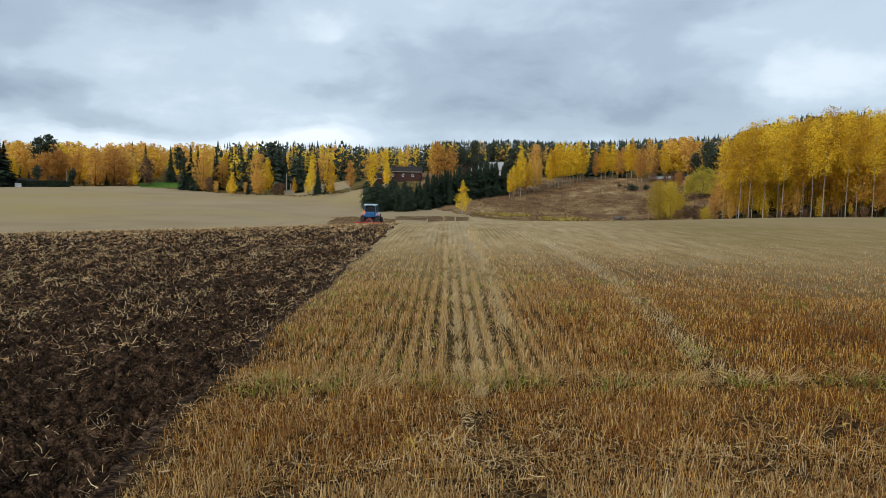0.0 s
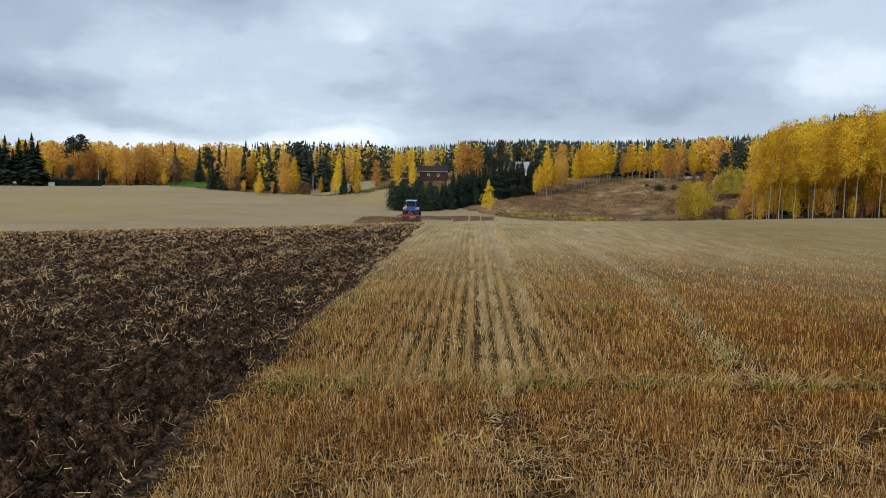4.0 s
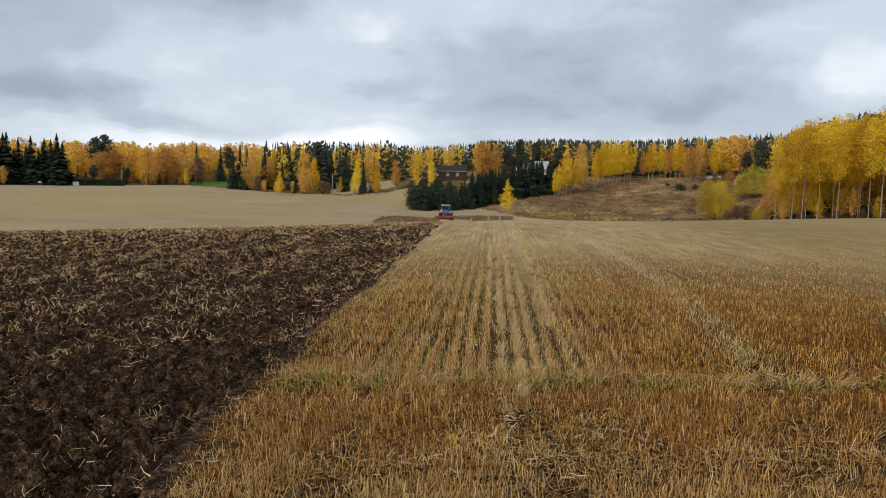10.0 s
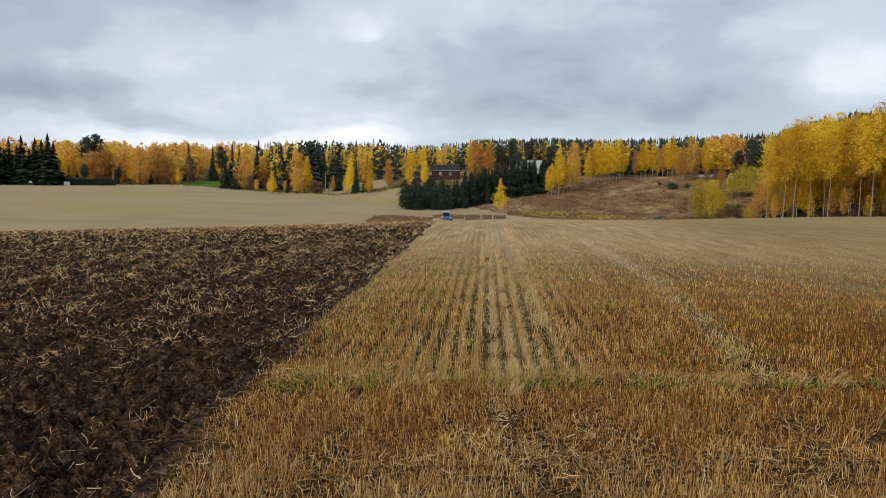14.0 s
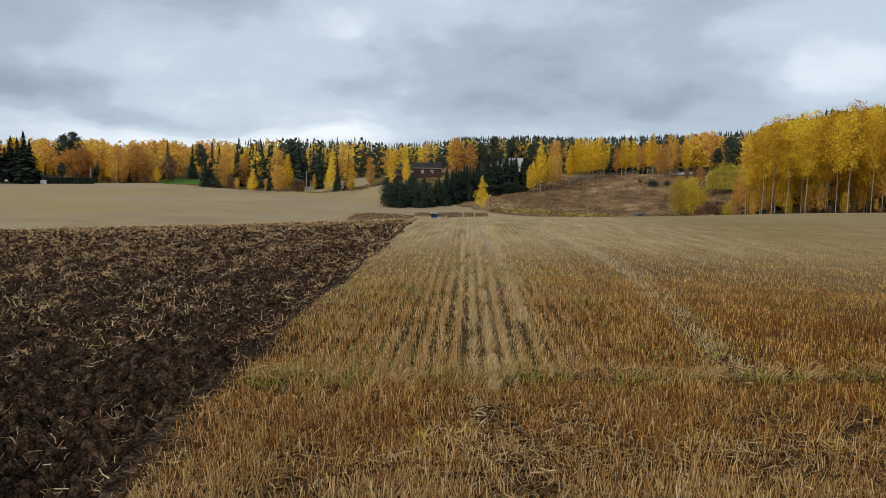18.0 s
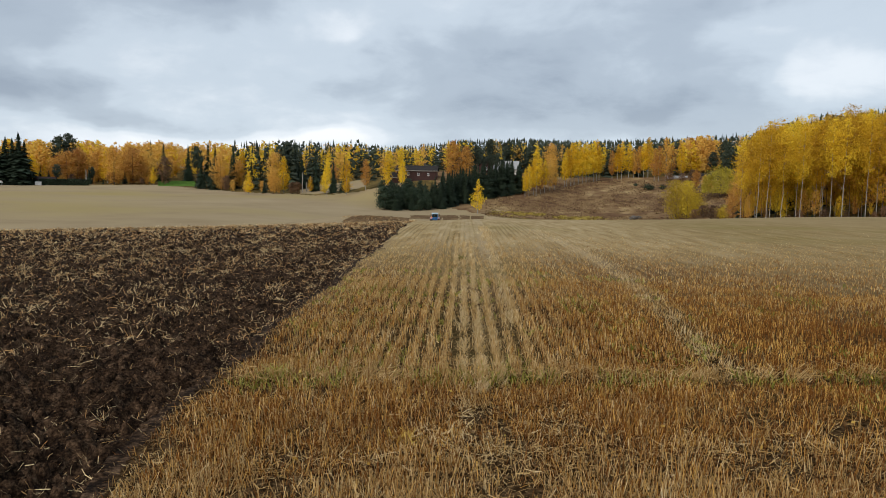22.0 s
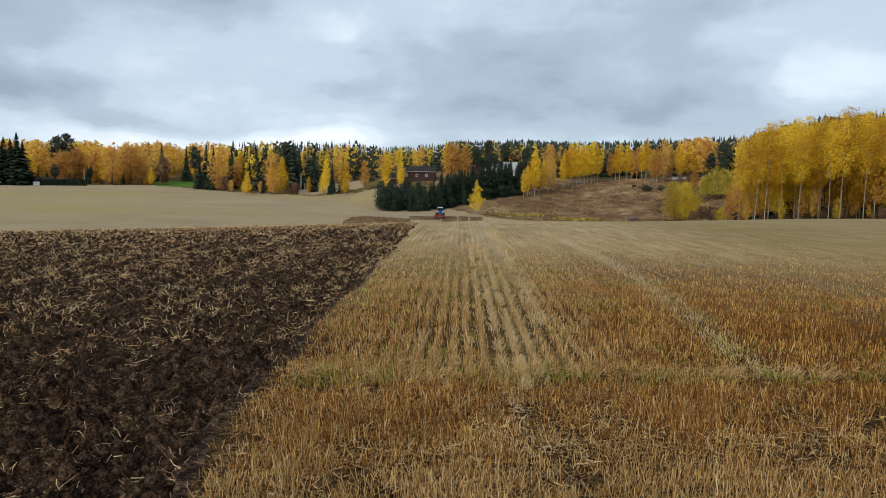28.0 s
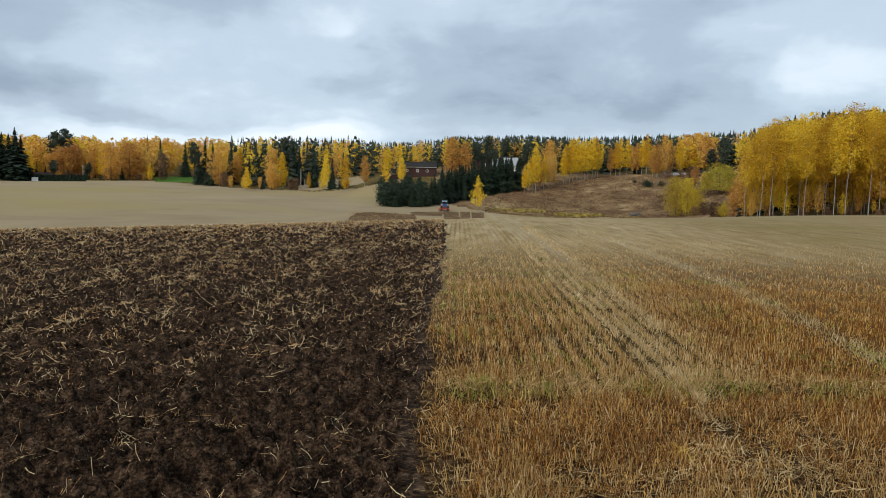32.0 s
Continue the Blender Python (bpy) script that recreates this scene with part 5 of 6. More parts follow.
def far_woods():
    g = np.random.default_rng(5)
    pools = {"c": [], "p": [], "y": [], "o": []}
    for _ in range(6):
        pools["c"].append(needle_crown(g, 10, 0.6, 1.9, 15, 7, 0.4, 0.6, True))
        pools["p"].append(leafy_crown(g, 150, 10, 2.0, 1.9, 0.9, power=0.7))
        pools["y"].append(leafy_crown(g, 380, 10, 0.8, 1.9, 0.43, power=0.8, shape=0.65))
        pools["o"].append(leafy_crown(g, 400, 10, 0.8, 2.3, 0.43, power=0.75))
    fine = [leafy_crown(g, 460, 10.2, 0.6, 1.9, 0.36, power=0.9, shape=0.62) for _ in range(4)]
    out = {k: [] for k in pools}

    def add(kind, b, r, h, w=1.0, mesh=None):
        h = min(h, headroom(b, r) * (g.uniform(0.94, 1.06) if b > 23 else g.uniform(0.8, 0.98) if b < -13 and kind == "c" else g.uniform(0.86, 1.03) if b < -13 or b > 2 and kind in "cp" else g.uniform(0.72, 1.04)))
        if h < 4:
            return
        v, f = mesh or pools[kind][g.integers(0, 6)]
        a = g.uniform(0, 6.28)
        c, s = math.cos(a), math.sin(a)
        q = v * (h / 10) * [w, w, 1]
        q = np.stack([q[:, 0] * c - q[:, 1] * s, q[:, 0] * s + q[:, 1] * c, q[:, 2]], -1)
        x, y = spot(b, r)
        out[kind].append((q + [x, y, float(land(x, y)) - 0.2], f))

    for _ in range(3000):
        b = g.uniform(-37, 44)
        r = 300 + 370 * g.random() ** 1.25
        if b < -13 and r < field_end(b) + 13 or -20 < b < -15.8 and r < 385:
            continue
        if b < -4 and r < field_end(b) + (62 if -10 < b else 14) or 0 < b < 9 and r < 310:
            continue
        left = b < -14.5
        patch = smooth_noise(np.array([b * 3.0]), np.array([r / 9]), 1.0, 77)[0]
        near = r < 380
        yellow = 1.35 if left else 0.07 if b > 2 and r > 400 else 0.12 if 7 < b < 24 else (0.30 if near else 0.20)
        u = g.random()
        if 19.3 < b < 22.3 and r < 400:
            yellow = 1.6
        if u < yellow * (0.45 + 1.1 * patch):
            add("o" if g.random() < (0.72 if left or b > 19 else 0.25) else "y", b, r, g.uniform(11, 19), 1.45 if left else 1.2)
        else:
            add("c" if g.random() < (0.5 if left else 0.9) else "p", b, r, g.uniform(13, 20), 1.0)
    # the depth of the birch wood
    for _ in range(220):
        b = 24.5 + 20 * g.random()
        r = 142 + 75 * g.random()
        add("y" if g.random() < 0.85 else "o", b, r, g.uniform(13, 19), 0.9, fine[g.integers(0, 4)])
    # far spruces share the lightened pine colour, which carries the haze
    names = {"c": ("spruce_forest", "dark spruce forest covering the far hills", M_HAZED_CONIFER), "p": ("pine_forest", "scattered pines among the far spruce forest", M_HAZED_CONIFER),
             "y": ("birch_forest", "yellow autumn birches of the far woods", M_GOLD), "o": ("autumn_forest", "orange autumn broadleaf trees of the far woods", M_ORANGE)}
    for k, (nm, label, mt) in names.items():
        v, f = joined(out[k])
        tagged(new(nm, mesh_np(nm, v, f, [mt])), label, "forest", kind="stuff")


far_woods()


# ---- boxes and tubes for built things ----
def box(bm, cx, cy, cz, sx, sy, sz, bevel=0.0, rot=None):
    m = Matrix.Translation((cx, cy, cz)) @ (rot.to_4x4() if rot else Matrix()) @ Matrix.Diagonal((sx, sy, sz, 1))
    vs = bmesh.ops.create_cube(bm, size=1.0, matrix=m)["verts"]
    if bevel:
        es = list({e for v in vs for e in v.link_edges})
        bmesh.ops.bevel(bm, geom=es, offset=bevel, segments=2, profile=0.5, affect="EDGES")
    return bm


def rod(bm, a, b, r, sides=8, r2=None):
    a, b = Vector(a), Vector(b)
    d = b - a
    m = Matrix.Translation((a + b) / 2) @ d.to_track_quat("Z", "Y").to_matrix().to_4x4()
    bmesh.ops.create_cone(bm, cap_ends=True, segments=sides, radius1=r, radius2=r if r2 is None else r2, depth=d.length, matrix=m)
    return bm


def BM():
    return bmesh.new()


M_BLUE = material("blue_paint", [(0.3, (0.006, 0.07, 0.20)), (0.6, (0.010, 0.115, 0.30)), (0.8, (0.03, 0.15, 0.32))], 3.0, 0.4, spec=0.5)
# fenders kept pale: their reflected light is put into the colour
M_FENDER = material("fender_reflection", [(0.3, (0.20, 0.27, 0.40)), (0.7, (0.36, 0.45, 0.58))], 3.0, 0.45, spec=0.5)
M_ROOF = material("white_roof_paint", [(0.3, (0.36, 0.50, 0.62)), (0.7, (0.52, 0.66, 0.76))], 3.0, 0.5)
M_RED = material("red_paint", [(0.3, (0.30, 0.03, 0.02)), (0.6, (0.48, 0.05, 0.035)), (0.85, (0.30, 0.08, 0.05))], 5.0, 0.55)
M_TYRE = material("tyre_rubber", [(0.3, (0.02, 0.02, 0.02)), (0.7, (0.06, 0.05, 0.045))], 6.0, 0.9, 0.4, 30)
M_RIM = material("pale_rim", [(0.3, (0.5, 0.48, 0.42)), (0.7, (0.68, 0.66, 0.6))], 5.0, 0.5)
M_STEEL = material("dark_steel", [(0.3, (0.05, 0.045, 0.04)), (0.7, (0.14, 0.12, 0.11))], 6.0, 0.6, metal=0.4)
M_BLACK = material("black_plastic", [(0.3, (0.015, 0.015, 0.016)), (0.7, (0.03, 0.03, 0.032))], 6.0, 0.6)
M_LAMP = material("red_lamp", [(0.3, (0.6, 0.05, 0.03)), (0.7, (0.75, 0.08, 0.04))], 6.0, 0.3)
M_SIGN = material("orange_sign", [(0.3, (0.85, 0.25, 0.08)), (0.7, (0.9, 0.32, 0.12))], 6.0, 0.5)
M_SEAT = material("grey_upholstery", [(0.3, (0.05, 0.05, 0.06)), (0.7, (0.1, 0.1, 0.11))], 6.0, 0.9)


def glass_material():
    m = bpy.data.materials.new("dark_cab_glass")
    m.use_nodes = True
    b = m.node_tree.nodes["Principled BSDF"]
    # dark base colour puts the cab's inner shade into the glass
    b.inputs["Base Color"].default_value = (0.16, 0.19, 0.20, 1)
    b.inputs["Roughness"].default_value = 0.03
    b.inputs["Transmission Weight"].default_value = 0.85
    b.inputs["IOR"].default_value = 1.05
    return m


M_GLASS = glass_material()


def wheel_mesh(r, w, lugs):
    """A lugged tyre, axle along x."""
    bm = BM()
    seg = 28
    prof = ((-w / 2, r * 0.62), (-w / 2, r * 0.90), (-w * 0.38, r * 0.97), (w * 0.38, r * 0.97), (w / 2, r * 0.90), (w / 2, r * 0.62))
    rings = []
    for i in range(seg):
        a = 2 * math.pi * i / seg
        rings.append([bm.verts.new((px, pr * math.cos(a), pr * math.sin(a))) for px, pr in prof])
    for i in range(seg):
        p, q = rings[i], rings[(i + 1) % seg]
        for k in range(len(prof) - 1):
            bm.faces.new((p[k], p[k + 1], q[k + 1], q[k]))
    for i in range(lugs):
        for s in (-1, 1):
            a = 2 * math.pi * (i + (0.5 if s > 0 else 0)) / lugs
            rot = Euler((a, 0, 0)).to_matrix() @ Euler((0, 0, s * 0.6)).to_matrix()
            c = Euler((a, 0, 0)).to_matrix() @ Vector((s * w * 0.24, 0, r * 0.985))
            box(bm, c.x, c.y, c.z, w * 0.5, r * 0.07, r * 0.06, rot=rot)
    return bm


def rim_mesh(r, w):
    bm = BM()
    seg = 24
    prof = ((-w * 0.36, r * 0.62), (-w * 0.30, r * 0.55), (-w * 0.05, r * 0.5), (0.02, r * 0.16), (w * 0.1, r * 0.14), (w * 0.1, 0.001))
    for side in (1, -1):
        rings = []
        for i in range(seg):
            a = 2 * math.pi * i / seg
            rings.append([bm.verts.new((side * -px if side < 0 else px, pr * math.cos(a), pr * math.sin(a))) for px, pr in prof])
        for i in range(seg):
            p, q = rings[i], rings[(i + 1) % seg]
            for k in range(len(prof) - 1):
                bm.faces.new((p[k], p[k + 1], q[k + 1], q[k]))
    return bm


def make_tractor():
    """Blue tractor, forwards along +y, rear axle over the origin."""
    t = new("tractor")
    tagged(t, "blue farm tractor with white-roofed cab driving over the field", "tractor")
    bm = box(BM(), 0, 1.75, 1.32, 0.78, 2.3, 0.78, 0.1)
    box(bm, 0, 2.85, 1.2, 0.7, 0.2, 0.62, 0.06)
    part("bonnet", bm, M_BLUE, t)
    bm = box(BM(), 0, 0.6, 0.82, 0.55, 3.4, 0.5, 0.06)
    box(bm, 0, 0, 0.85, 1.5, 0.42, 0.42, 0.05)
    box(bm, 0, 2.35, 0.65, 1.35, 0.2, 0.2, 0.03)
    part("chassis", bm, M_STEEL, t)
    cab = part("cab", box(box(BM(), 0, 0.05, 1.62, 1.25, 1.55, 0.62, 0.06), 0, -0.72, 1.55, 1.1, 0.1, 0.4, 0.03), M_BLUE, t, "blue cab body")
    bm = BM()
    for sx in (-1, 1):
        for y0, y1 in ((-0.72, -0.62), (0.12, 0.12), (0.82, 0.7)):
            rod(bm, (sx * 0.66, y0, 1.9), (sx * 0.62, y1, 2.72), 0.045, 6)
    for y in (-0.68, 0.76):
        rod(bm, (-0.65, y, 1.93), (0.65, y, 1.93), 0.04, 6)
    part("cab_frame", bm, M_BLUE, t, "blue cab pillars")
    bm = box(BM(), 0, 0.05, 2.79, 1.46, 1.75, 0.16, 0.07)
    part("roof", bm, M_ROOF, t, "white cab roof")
    for nm, c, s in (("rear_window", (0, -0.67, 2.32), (1.18, 0.015, 0.74)), ("windscreen", (0, 0.75, 2.32), (1.18, 0.015, 0.74)), ("side_window", (-0.645, 0.05, 2.32), (0.015, 1.3, 0.74)), ("side_window", (0.645, 0.05, 2.32), (0.015, 1.3, 0.74))):
        part(nm, box(BM(), *c, *s), M_GLASS, t)
    bm = box(BM(), 0, 0.0, 1.98, 0.5, 0.5, 0.14, 0.05)
    box(bm, 0, -0.26, 2.25, 0.48, 0.12, 0.62, 0.05)
    part("driver_seat", bm, M_SEAT, t)
    for sx in (-1, 1):
        bm = BM()
        prev = None
        for i in range(9):
            a = radians(42 + i * 15)
            y, z = -0.98 * math.cos(a), 0.88 + 0.98 * math.sin(a)
            row = [bm.verts.new((sx * 0.62, y, z)), bm.verts.new((sx * 1.12, y, z)), bm.verts.new((sx * 1.12, y * 0.96, z - 0.05)), bm.verts.new((sx * 0.62, y * 0.96, z - 0.05))]
            if prev:
                for k in range(4):
                    bm.faces.new((prev[k], prev[(k + 1) % 4], row[(k + 1) % 4], row[k]))
            prev = row
        part("fender", bm, M_FENDER, t, "pale grey-blue rear fender")
        part("tail_lamp", box(BM(), sx * 0.9, -0.76, 1.6, 0.24, 0.08, 0.12, 0.02), M_LAMP, t, "red tail lamp")
        part("work_lamp", box(BM(), sx * 0.55, -0.85, 2.7, 0.16, 0.06, 0.1, 0.02), M_ROOF, t, "white work lamp")
        bm = box(BM(), sx * 1.02, 0.85, 2.35, 0.16, 0.05, 0.3, 0.02)
        rod(bm, (sx * 0.62, 0.78, 2.5), (sx * 1.0, 0.85, 2.5), 0.02, 6)
        part("mirror", bm, M_BLACK, t)
        bm = BM()
        rod(bm, (sx * 0.42, -0.2, 0.62), (sx * 0.42, -1.35, 0.55), 0.05)
        rod(bm, (sx * 0.4, -0.4, 1.3), (sx * 0.42, -1.05, 0.6), 0.035)
        part("lift_arm", bm, M_STEEL, t)
    bm = BM()
    v = [bm.verts.new(p) for p in ((-0.95, -0.9, 1.78), (-0.45, -0.9, 1.78), (-0.70, -0.9, 2.2), (-0.95, -0.87, 1.78), (-0.45, -0.87, 1.78), (-0.70, -0.87, 2.2))]
    for q in ((0, 1, 2), (3, 5, 4), (0, 3, 4, 1), (1, 4, 5, 2), (2, 5, 3, 0)):
        bm.faces.new([v[i] for i in q])
    part("warning_triangle", bm, M_SIGN, t, "orange slow-vehicle triangle")
    part("exhaust_pipe", rod(rod(BM(), (0.48, 1.1, 1.6), (0.48, 1.1, 2.8), 0.05), (0.48, 1.1, 1.75), (0.48, 1.1, 2.35), 0.085), M_BLACK, t)
    wheels = []
    for sx, y, r, w, lugs in ((-1, 0, 0.86, 0.52, 18), (1, 0, 0.86, 0.52, 18), (-1, 2.4, 0.62, 0.4, 16), (1, 2.4, 0.62, 0.4, 16)):
        wob = new("wheel")
        wob.parent = t
        part("tyre", wheel_mesh(r, w, lugs), M_TYRE, wob)
        part("rim", rim_mesh(r, w), M_RIM, wob, "pale wheel rim")
        wheels.append((wob, (sx * 0.9, y, r), r))
    return t, wheels


def make_cultivator():
    """Red mounted cultivator, 3.2 m wide, hitch point ahead of the origin."""
    c = new("cultivator")
    tagged(c, "red tine cultivator mounted behind the tractor", "cultivator")
    for y, z in ((-0.1, 0.72), (-0.75, 0.72), (-1.4, 0.72)):
        part("crossbar", box(BM(), 0, y, z, 3.1, 0.1, 0.1, 0.015), M_RED, c)
    for x in (-1.2, -0.4, 0.4, 1.2):
        part("beam", box(BM(), x, -0.75, 0.83, 0.09, 1.5, 0.1, 0.015), M_RED, c)
    bm = BM()
    for sx in (-1, 1):
        rod(bm, (sx * 0.42, 0.0, 0.75), (sx * 0.12, 0.1, 1.18), 0.05)
        rod(bm, (sx * 0.12, 0.1, 1.18), (sx * 0.4, -1.3, 0.8), 0.035)
    box(bm, 0, 0.1, 1.18, 0.34, 0.1, 0.14, 0.02)
    part("headstock", bm, M_RED, c)
    for k, y in enumerate((-0.1, -0.75, -1.4)):
        for i in range(5):
            x = -1.36 + i * 0.62 + k * 0.2
            bm = BM()
            rod(bm, (x, y, 0.7), (x, y - 0.22, 0.5), 0.035, 6)
            rod(bm, (x, y - 0.22, 0.5), (x, y + 0.05, 0.05), 0.03, 6)
            box(bm, x, y + 0.08, 0.03, 0.12, 0.2, 0.03)
            part("tine", bm, M_RED, c)
    bm = BM()
    for i in range(10):
        a = 2 * math.pi * i / 10
        rod(bm, (-1.5, -2.05 + 0.24 * math.cos(a), 0.26 + 0.24 * math.sin(a)), (1.5, -2.05 + 0.24 * math.cos(a), 0.26 + 0.24 * math.sin(a)), 0.022, 5)
    for x in (-1.5, -0.75, 0, 0.75, 1.5):
        rod(bm, (x - 0.01, -2.05, 0.26), (x + 0.01, -2.05, 0.26), 0.23, 12)
    part("roller", bm, M_STEEL, c, "dark steel cage roller")
    for sx in (-1, 1):
        part("roller_arm", box(BM(), sx * 1.54, -1.75, 0.5, 0.06, 0.8, 0.1, 0.01, rot=Euler((radians(25), 0, 0)).to_matrix()), M_RED, c)
        part("side_plate", box(BM(), sx * 1.6, -0.9, 0.55, 0.04, 1.1, 0.42, 0.01), M_RED, c)
    return c


# ---- houses and small things round the fields ----
def glazed(parent, x, y, z, w, h, face):
    """A white-framed window with panes, on a wall that faces -y or +x."""
    win = new("window")
    win.parent = parent
    d = (w, 0.12, h) if face == "y" else (0.12, w, h)
    bm = BM()
    for s in (-1, 1):
        if face == "y":
            box(bm, x + s * w / 2, y, z, 0.08, 0.14, h + 0.08)
        else:
            box(bm, x, y + s * w / 2, z, 0.14, 0.12, h + 0.12)
        box(bm, x, y, z + s * h / 2, *((w, 0.14, 0.12) if face == "y" else (0.14, w, 0.12)))
    part("window_frame", bm, M_TRIM, win, "white painted window frame")
    part("pane", box(BM(), x, y, z, *((w, 0.05, h) if face == "y" else (0.05, w, h))), M_PANE, win)


def make_house(name, label, w, d, wall_h, roof_h, wall_mat, roof_mat, windows, chimney=True):
    """A gabled house, ridge along x, front towards -y."""
    h = new(name)
    tagged(h, label, "house")
    bm = BM()
    box(bm, 0, 0, wall_h / 2 - 0.5, w, d, wall_h + 1.0)
    for s in (-1, 1):
        a = [bm.verts.new(p) for p in ((s * w / 2, -d / 2, wall_h), (s * w / 2, d / 2, wall_h), (s * w / 2, 0, wall_h + roof_h))]
        b = [bm.verts.new(p) for p in ((s * (w / 2 - 0.2), -d / 2, wall_h), (s * (w / 2 - 0.2), d / 2, wall_h), (s * (w / 2 - 0.2), 0, wall_h + roof_h))]
        bm.faces.new(a)
        bm.faces.new(b[::-1])
        for i in range(3):
            bm.faces.new((a[i], a[(i + 1) % 3], b[(i + 1) % 3], b[i]))
    part("wall", bm, wall_mat, h)
    for s in (-1, 1):
        run = math.hypot(d / 2 + 0.5, roof_h * (d / 2 + 0.5) / (d / 2))
        ang = math.atan2(roof_h, d / 2)
        rot = Euler((s * ang * -1, 0, 0)).to_matrix()
        c = Vector((0, s * (d / 2 + 0.5) / 2, wall_h + roof_h - (roof_h * (d / 2 + 0.5) / (d / 2)) / 2 + 0.1))
        part("roof_slope", box(BM(), c.x, c.y, c.z, w + 1.0, run, 0.16, rot=rot), roof_mat, h)
    part("eaves_board", box(BM(), 0, -d / 2 - 0.52, wall_h - roof_h * 0.5 / (d / 2) + 0.02, w + 1.0, 0.06, 0.2), M_POLE, h, "weathered grey eaves board")
    if chimney:
        part("chimney", box(box(BM(), w * 0.18, 0.4, wall_h + roof_h + 0.2, 0.7, 0.7, 1.4, 0.03), w * 0.18, 0.4, wall_h + roof_h + 0.9, 0.85, 0.85, 0.12), M_STONE, h)
    for x, z in windows:
        glazed(h, x, -d / 2 - 0.02, z, 0.75, 0.8, "y")
    glazed(h, -w / 2 - 0.02, 0, wall_h * 0.55, 1.1, 1.2, "x")
    return h


M_PANE = material("window_pane", [(0.3, (0.05, 0.06, 0.07)), (0.7, (0.10, 0.12, 0.14))], 1.0, 0.08, spec=0.6)


def set_down(ob, bearing, r, turn=0.0, lift=0.0):
    x, y = spot(bearing, r)
    ob.matrix_basis = pose(x, y, float(land(x, y)) + lift, 0, 0, turn)
    return ob


def build_yard():
    set_down(make_house("red_house", "low red-brown wooden house with dark roof behind spruces", 14.0, 7.5, 3.4, 1.6, M_REDWOOD, M_ROOFD, ((-4.4, 2.0), (-3.0, 2.0), (0.6, 2.0), (4.0, 2.0))), -0.45, 262, -4, -0.4)
    set_down(make_house("annex", "small red-brown outbuilding with sloping roof", 5.0, 5.0, 2.3, 1.5, M_REDWOOD, M_ROOFD, ((0, 1.4),), False), -2.0, 262, 12, -0.5)
    set_down(make_house("grey_house", "house with pale grey roof half hidden by spruces", 9.5, 8.0, 2.8, 3.0, M_PLASTER, M_ROOFL, ((-2.5, 1.6), (2, 1.6))), 6.5, 300, -10, -0.9)
    set_down(make_house("gabled_house", "small dark house with white gable boards", 6.0, 6.0, 2.6, 2.6, M_REDWOOD, M_ROOFD, ((-1.5, 1.6), (1.5, 1.6))), 4.9, 302, 80, 0.0)
    set_down(make_house("white_house", "long white single-storey house among trees", 7.0, 6.0, 2.4, 1.2, M_PLASTER, M_ROOFL, ((-2.0, 1.5), (2.0, 1.5))), 19.2, 294, -20, -3.0)
    set_down(make_house("white_cottage", "small white cottage behind orange bushes", 6.0, 6.0, 3.2, 2.0, M_PLASTER, M_ROOFD, ((-1.5, 1.7), (1.5, 1.7))), 21.4, 282, -20, -3.2)
    set_down(make_house("shed", "dark wooden shed with low reddish roof", 7.5, 5.0, 2.0, 1.1, M_BOARDS, M_REDWOOD, ((1.5, 1.2),), False), -26.95, 343, 24)
    # clipped hedge beside the shed
    g = np.random.default_rng(91)
    n = 5200
    p = np.stack([g.uniform(-9, 9, n), g.uniform(-1, 1, n), g.uniform(0.05, 2.5, n)], -1)
    p[:, 1] = np.where(g.random(n) < 0.7, np.sign(p[:, 1]) * (1 - 0.15 * g.random(n)), p[:, 1])
    p += 0.12 * np.stack([smooth_noise(p[:, 0], p[:, 2], 0.7, k) - 0.5 for k in (1, 2, 3)], -1)
    ob = new("clipped_hedge", mesh_np("clipped_hedge", *cards(p, 0.5 * g.uniform(0.6, 1.3, n), g), [M_SPRUCE]))
    tagged(ob, "long clipped dark green hedge at the field edge", "hedge")
    set_down(ob, -25.75, 338, 25)
    crate = new("storage_box")
    tagged(crate, "white storage box beside the hedge", "box")
    part("body", box(BM(), 0, 0, 0.7, 2.2, 1.2, 1.4, 0.05), M_PLASTER, crate)
    part("lid", box(BM(), 0, 0, 1.46, 2.3, 1.3, 0.12, 0.03), M_TRIM, crate)
    set_down(crate, -27.35, 336, 20)
    tank = new("garden_shelter")
    tagged(tank, "small white domed garden shelter at the field edge", "shelter")
    bm = BM()
    bmesh.ops.create_uvsphere(bm, u_segments=16, v_segments=8, radius=1.5, matrix=Matrix.Diagonal((1, 1, 0.8, 1)) @ Matrix.Translation((0, 0, 1.4)))
    bmesh.ops.delete(bm, geom=[v for v in bm.verts if v.co.z < 1.1], context="VERTS")
    part("canopy", bm, M_TRIM, tank)
    for sx in (-1, 1):
        for sy in (-1, 1):
            part("post", rod(BM(), (sx * 0.95, sy * 0.95, -0.1), (sx * 0.95, sy * 0.95, 1.3), 0.06), M_TRIM, tank)
    set_down(tank, -29.55, 335).scale = (0.55, 0.55, 0.75)
    # utility poles
    for b, r, h in ((-30.45, 338, 9.0), (-24.4, 342, 6.5), (-9.3, 289, 7.6), (-9.0, 291, 3.6)):
        pole = new("utility_pole")
        tagged(pole, "weathered grey wooden utility pole at the field edge", "pole", "utility poles")
        part("post", rod(BM(), (0, 0, -0.4), (0, 0, h), 0.19, 10, 0.13), M_POLE, pole)
        for s in (-0.22, 0.22):
            part("insulator", rod(rod(BM(), (0, 0, h - 0.4), (s, 0, h - 0.4), 0.025), (s, 0, h - 0.42), (s, 0, h - 0.18), 0.06), M_STONE, pole)
        set_down(pole, b, r, 20)
    # boulders of the meadow
    g = np.random.default_rng(17)
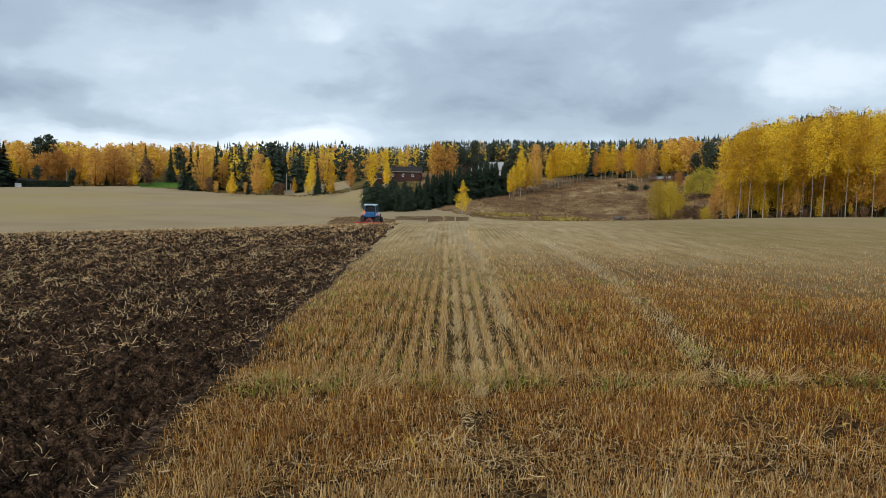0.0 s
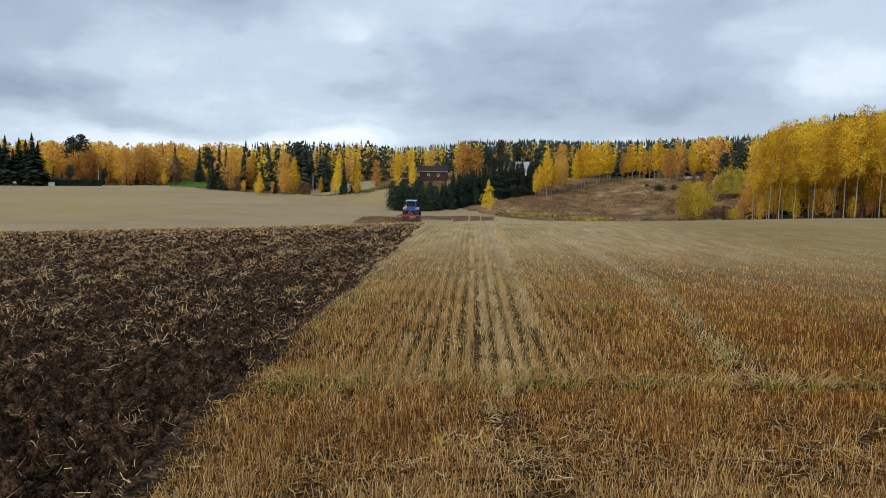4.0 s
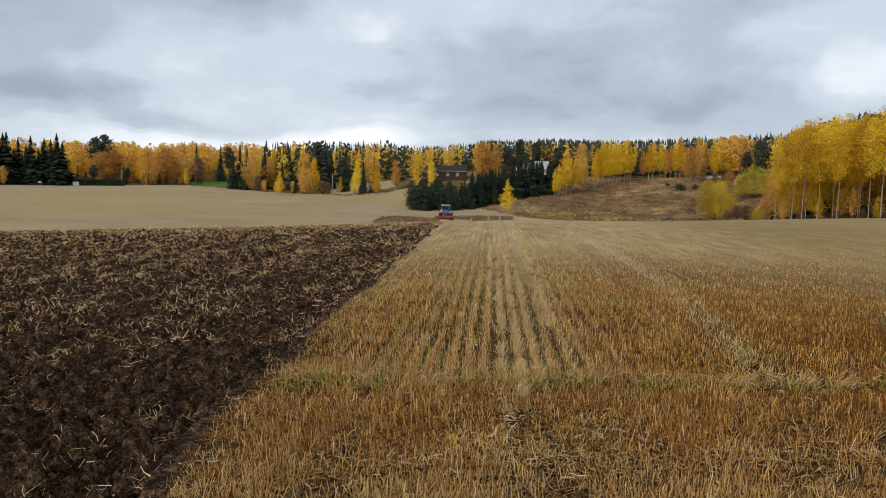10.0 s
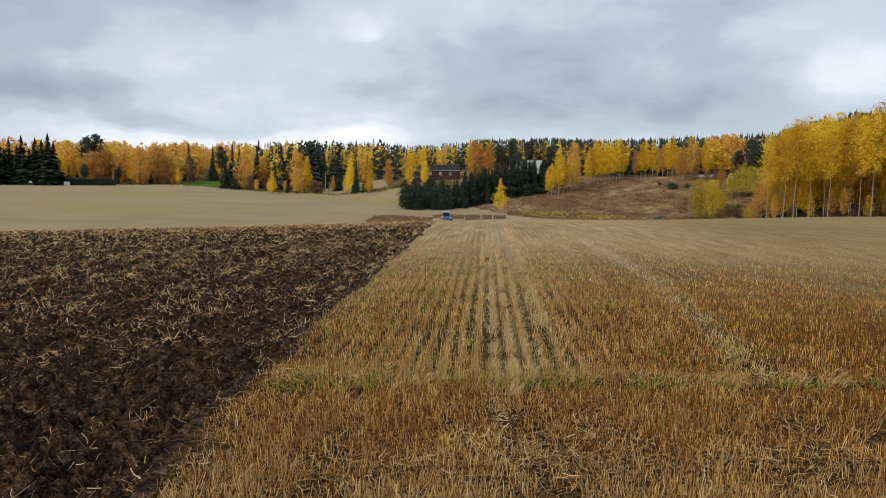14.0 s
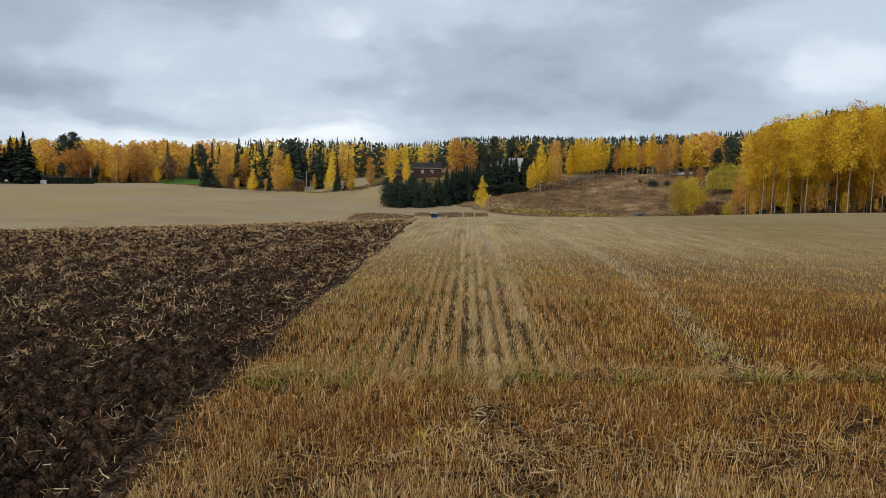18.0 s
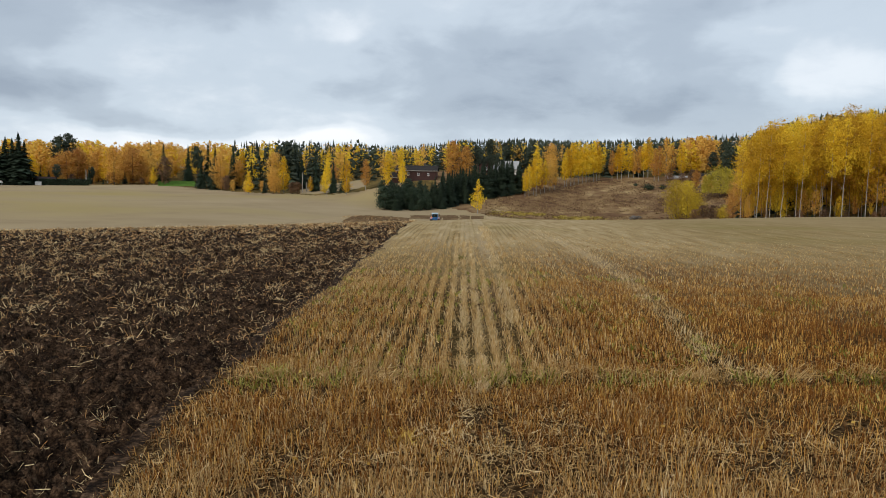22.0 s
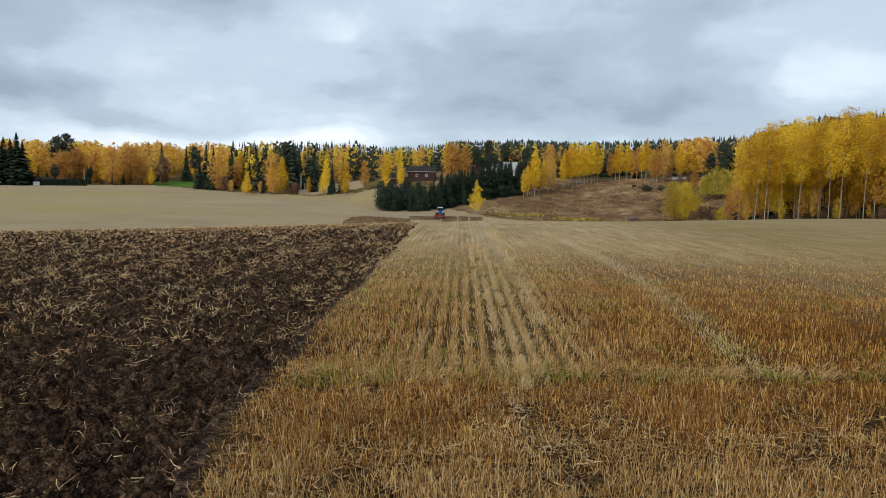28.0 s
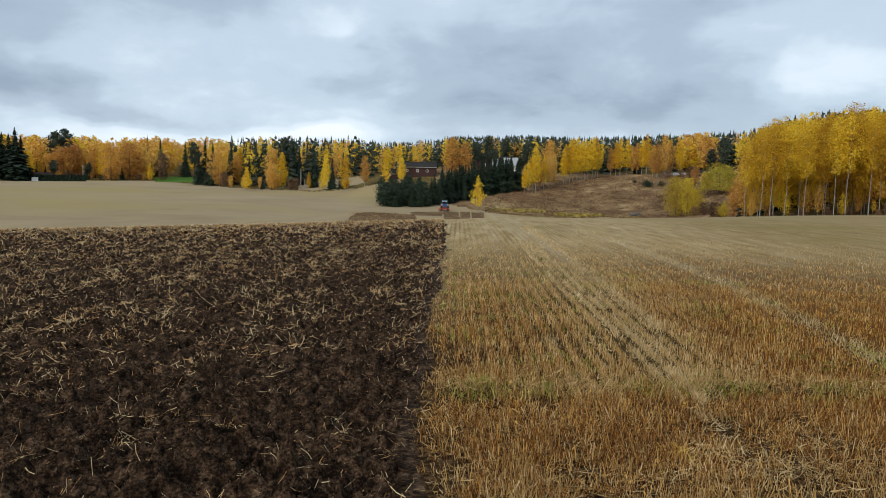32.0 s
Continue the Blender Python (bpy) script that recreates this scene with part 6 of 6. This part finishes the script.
    for b, r, s in ((16.2, 212, 1.2), (16.6, 214, 0.8)):
        bm = BM()
        bmesh.ops.create_icosphere(bm, subdivisions=3, radius=1.0)
        for v in bm.verts:
            v.co *= 1 + 0.35 * (noise.noise(v.co * 1.3 + Vector((b, r, 0))))
            v.co.z *= 0.6
            v.co *= s
        me = bpy.data.meshes.new("boulder")
        bm.to_mesh(me)
        bm.free()
        me.materials.append(M_STONE)
        tagged(set_down(new("boulder", me), b, r, 30, 0.3), "rounded grey boulder in the dry meadow", "boulder", "meadow boulders")
    # grass tussocks and brown weeds of the meadow
    for nm, label, mt, cnt, lo, hi, thr, size in (("yellow_tussocks", "yellow grass tussocks along the meadow margin", M_TUFT, 6500, 206, 224, 0.60, 1.8), ("brown_weeds", "brown withered weeds covering the meadow", M_HEATH, 20000, 206, 285, 0.36, 1.0)):
        b = g.uniform(4.9, 25, cnt)
        r = lo + (hi - lo) * g.random(cnt)
        x, y = r * np.sin(np.radians(b)), r * np.cos(np.radians(b))
        keep = smooth_noise(x, y, 9.0, 29) * 0.6 + smooth_noise(x, y, 3.0, 30) * 0.4 > thr
        x, y = x[keep], y[keep]
        n = len(x)
        v, f = cards(np.stack([x, y, land(x, y) + g.uniform(0.02, 0.16, n) * size * size], -1), size * g.uniform(0.2, 0.45, n), g, 0.5 if size > 1.5 else 1.3)
        tagged(new(nm, mesh_np(nm, v, f, [mt])), label, "grass", kind="stuff")


M_BOARDS = material("dark_boards", [(0.3, (0.04, 0.032, 0.028)), (0.7, (0.09, 0.07, 0.06))], 2.0, 0.9, 0.3, 10.0)
build_yard()


def build_near_plants():
    """A dark weed tuft between the rows and a patch of orange leaves in the headland stubble."""
    g = np.random.default_rng(33)
    for nm, label, cat, x, y, n, h, w, mt in (("weed_tuft", "dark green weed tuft between the stubble rows", "weed", 0.85, 13.4, 24, 0.10, 0.010, M_WEED), ("dock_plant", "withered orange dock leaves in the stubble", "weed", 0.06, 4.05, 34, 0.08, 0.009, M_YLEAF),
                                              ("weed_tuft", "small green weed in the grassy strip", "weed", -0.95, 5.5, 90, 0.1, 0.008, M_GREEN)):
        p = np.stack([g.normal(0, 0.04, n), g.normal(0, 0.04, n), np.zeros(n)], -1)
        v, f = blades(p, h * g.uniform(0.4, 1.0, n), w * g.uniform(0.6, 1.4, n), g.normal(0, 0.045, (n, 2)), seed=int(y * 10))
        ob = tagged(new(nm, mesh_np(nm, v, f, [mt])), label, cat)
        ob.matrix_basis = pose(x, y, float(land(x, y)) - 0.005)


M_WEED = material("dark_weed", [(0.2, (0.12, 0.13, 0.022)), (0.8, (0.30, 0.28, 0.05))], 2.0, 0.8, island=0.5, leaf=0.2, spec=0.1)
build_near_plants()
TRACTOR, WHEELS = make_tractor()
CULTIVATOR = make_cultivator()


def on_track(s):
    """Place on the tractor's line, s metres along it from its start."""
    return START_X + s * TRACK_SLOPE[0], START_Y + s * TRACK_SLOPE[1]


START_X, START_Y, SPEED = -4.35, 88.0, 3.76
_len = math.hypot(10.6, 120.0)
TRACK_SLOPE = (10.6 / _len, 120.0 / _len)


def rig_pose(t, ahead=0.0):
    """The pose of a machine on the land at t seconds, ahead metres before the rear axle."""
    s = SPEED * t + ahead
    (x, y), (xa, ya), (xb, yb) = on_track(s), on_track(s + 1.4), on_track(s - 1.4)
    za, zb, z = float(land(xa, ya)), float(land(xb, yb)), float(land(x, y))
    turn = math.degrees(math.atan2(-TRACK_SLOPE[0], TRACK_SLOPE[1]))
    return pose(x, y, z, math.degrees(math.atan2(za - zb, 2.8)), 0, turn)


# ---- movement ----
def motions():
    walk(TRACTOR, [(k * 0.5, rig_pose(k * 0.5)) for k in range(65)])
    walk(CULTIVATOR, [(k * 0.5, rig_pose(k * 0.5) @ pose(0, -1.35, 0.0)) for k in range(65)])
    for wheel, at, r in WHEELS:
        step = 0.2
        walk(wheel, [(k * step, pose(*at, -math.degrees(SPEED * k * step / r), 0, 0)) for k in range(161)])


for made in [ob for kinds in KINDS.values() for ob in kinds if not ob.get("placed")]:
    for piece in (*made.children_recursive, made):
        bpy.data.objects.remove(piece)
motions()
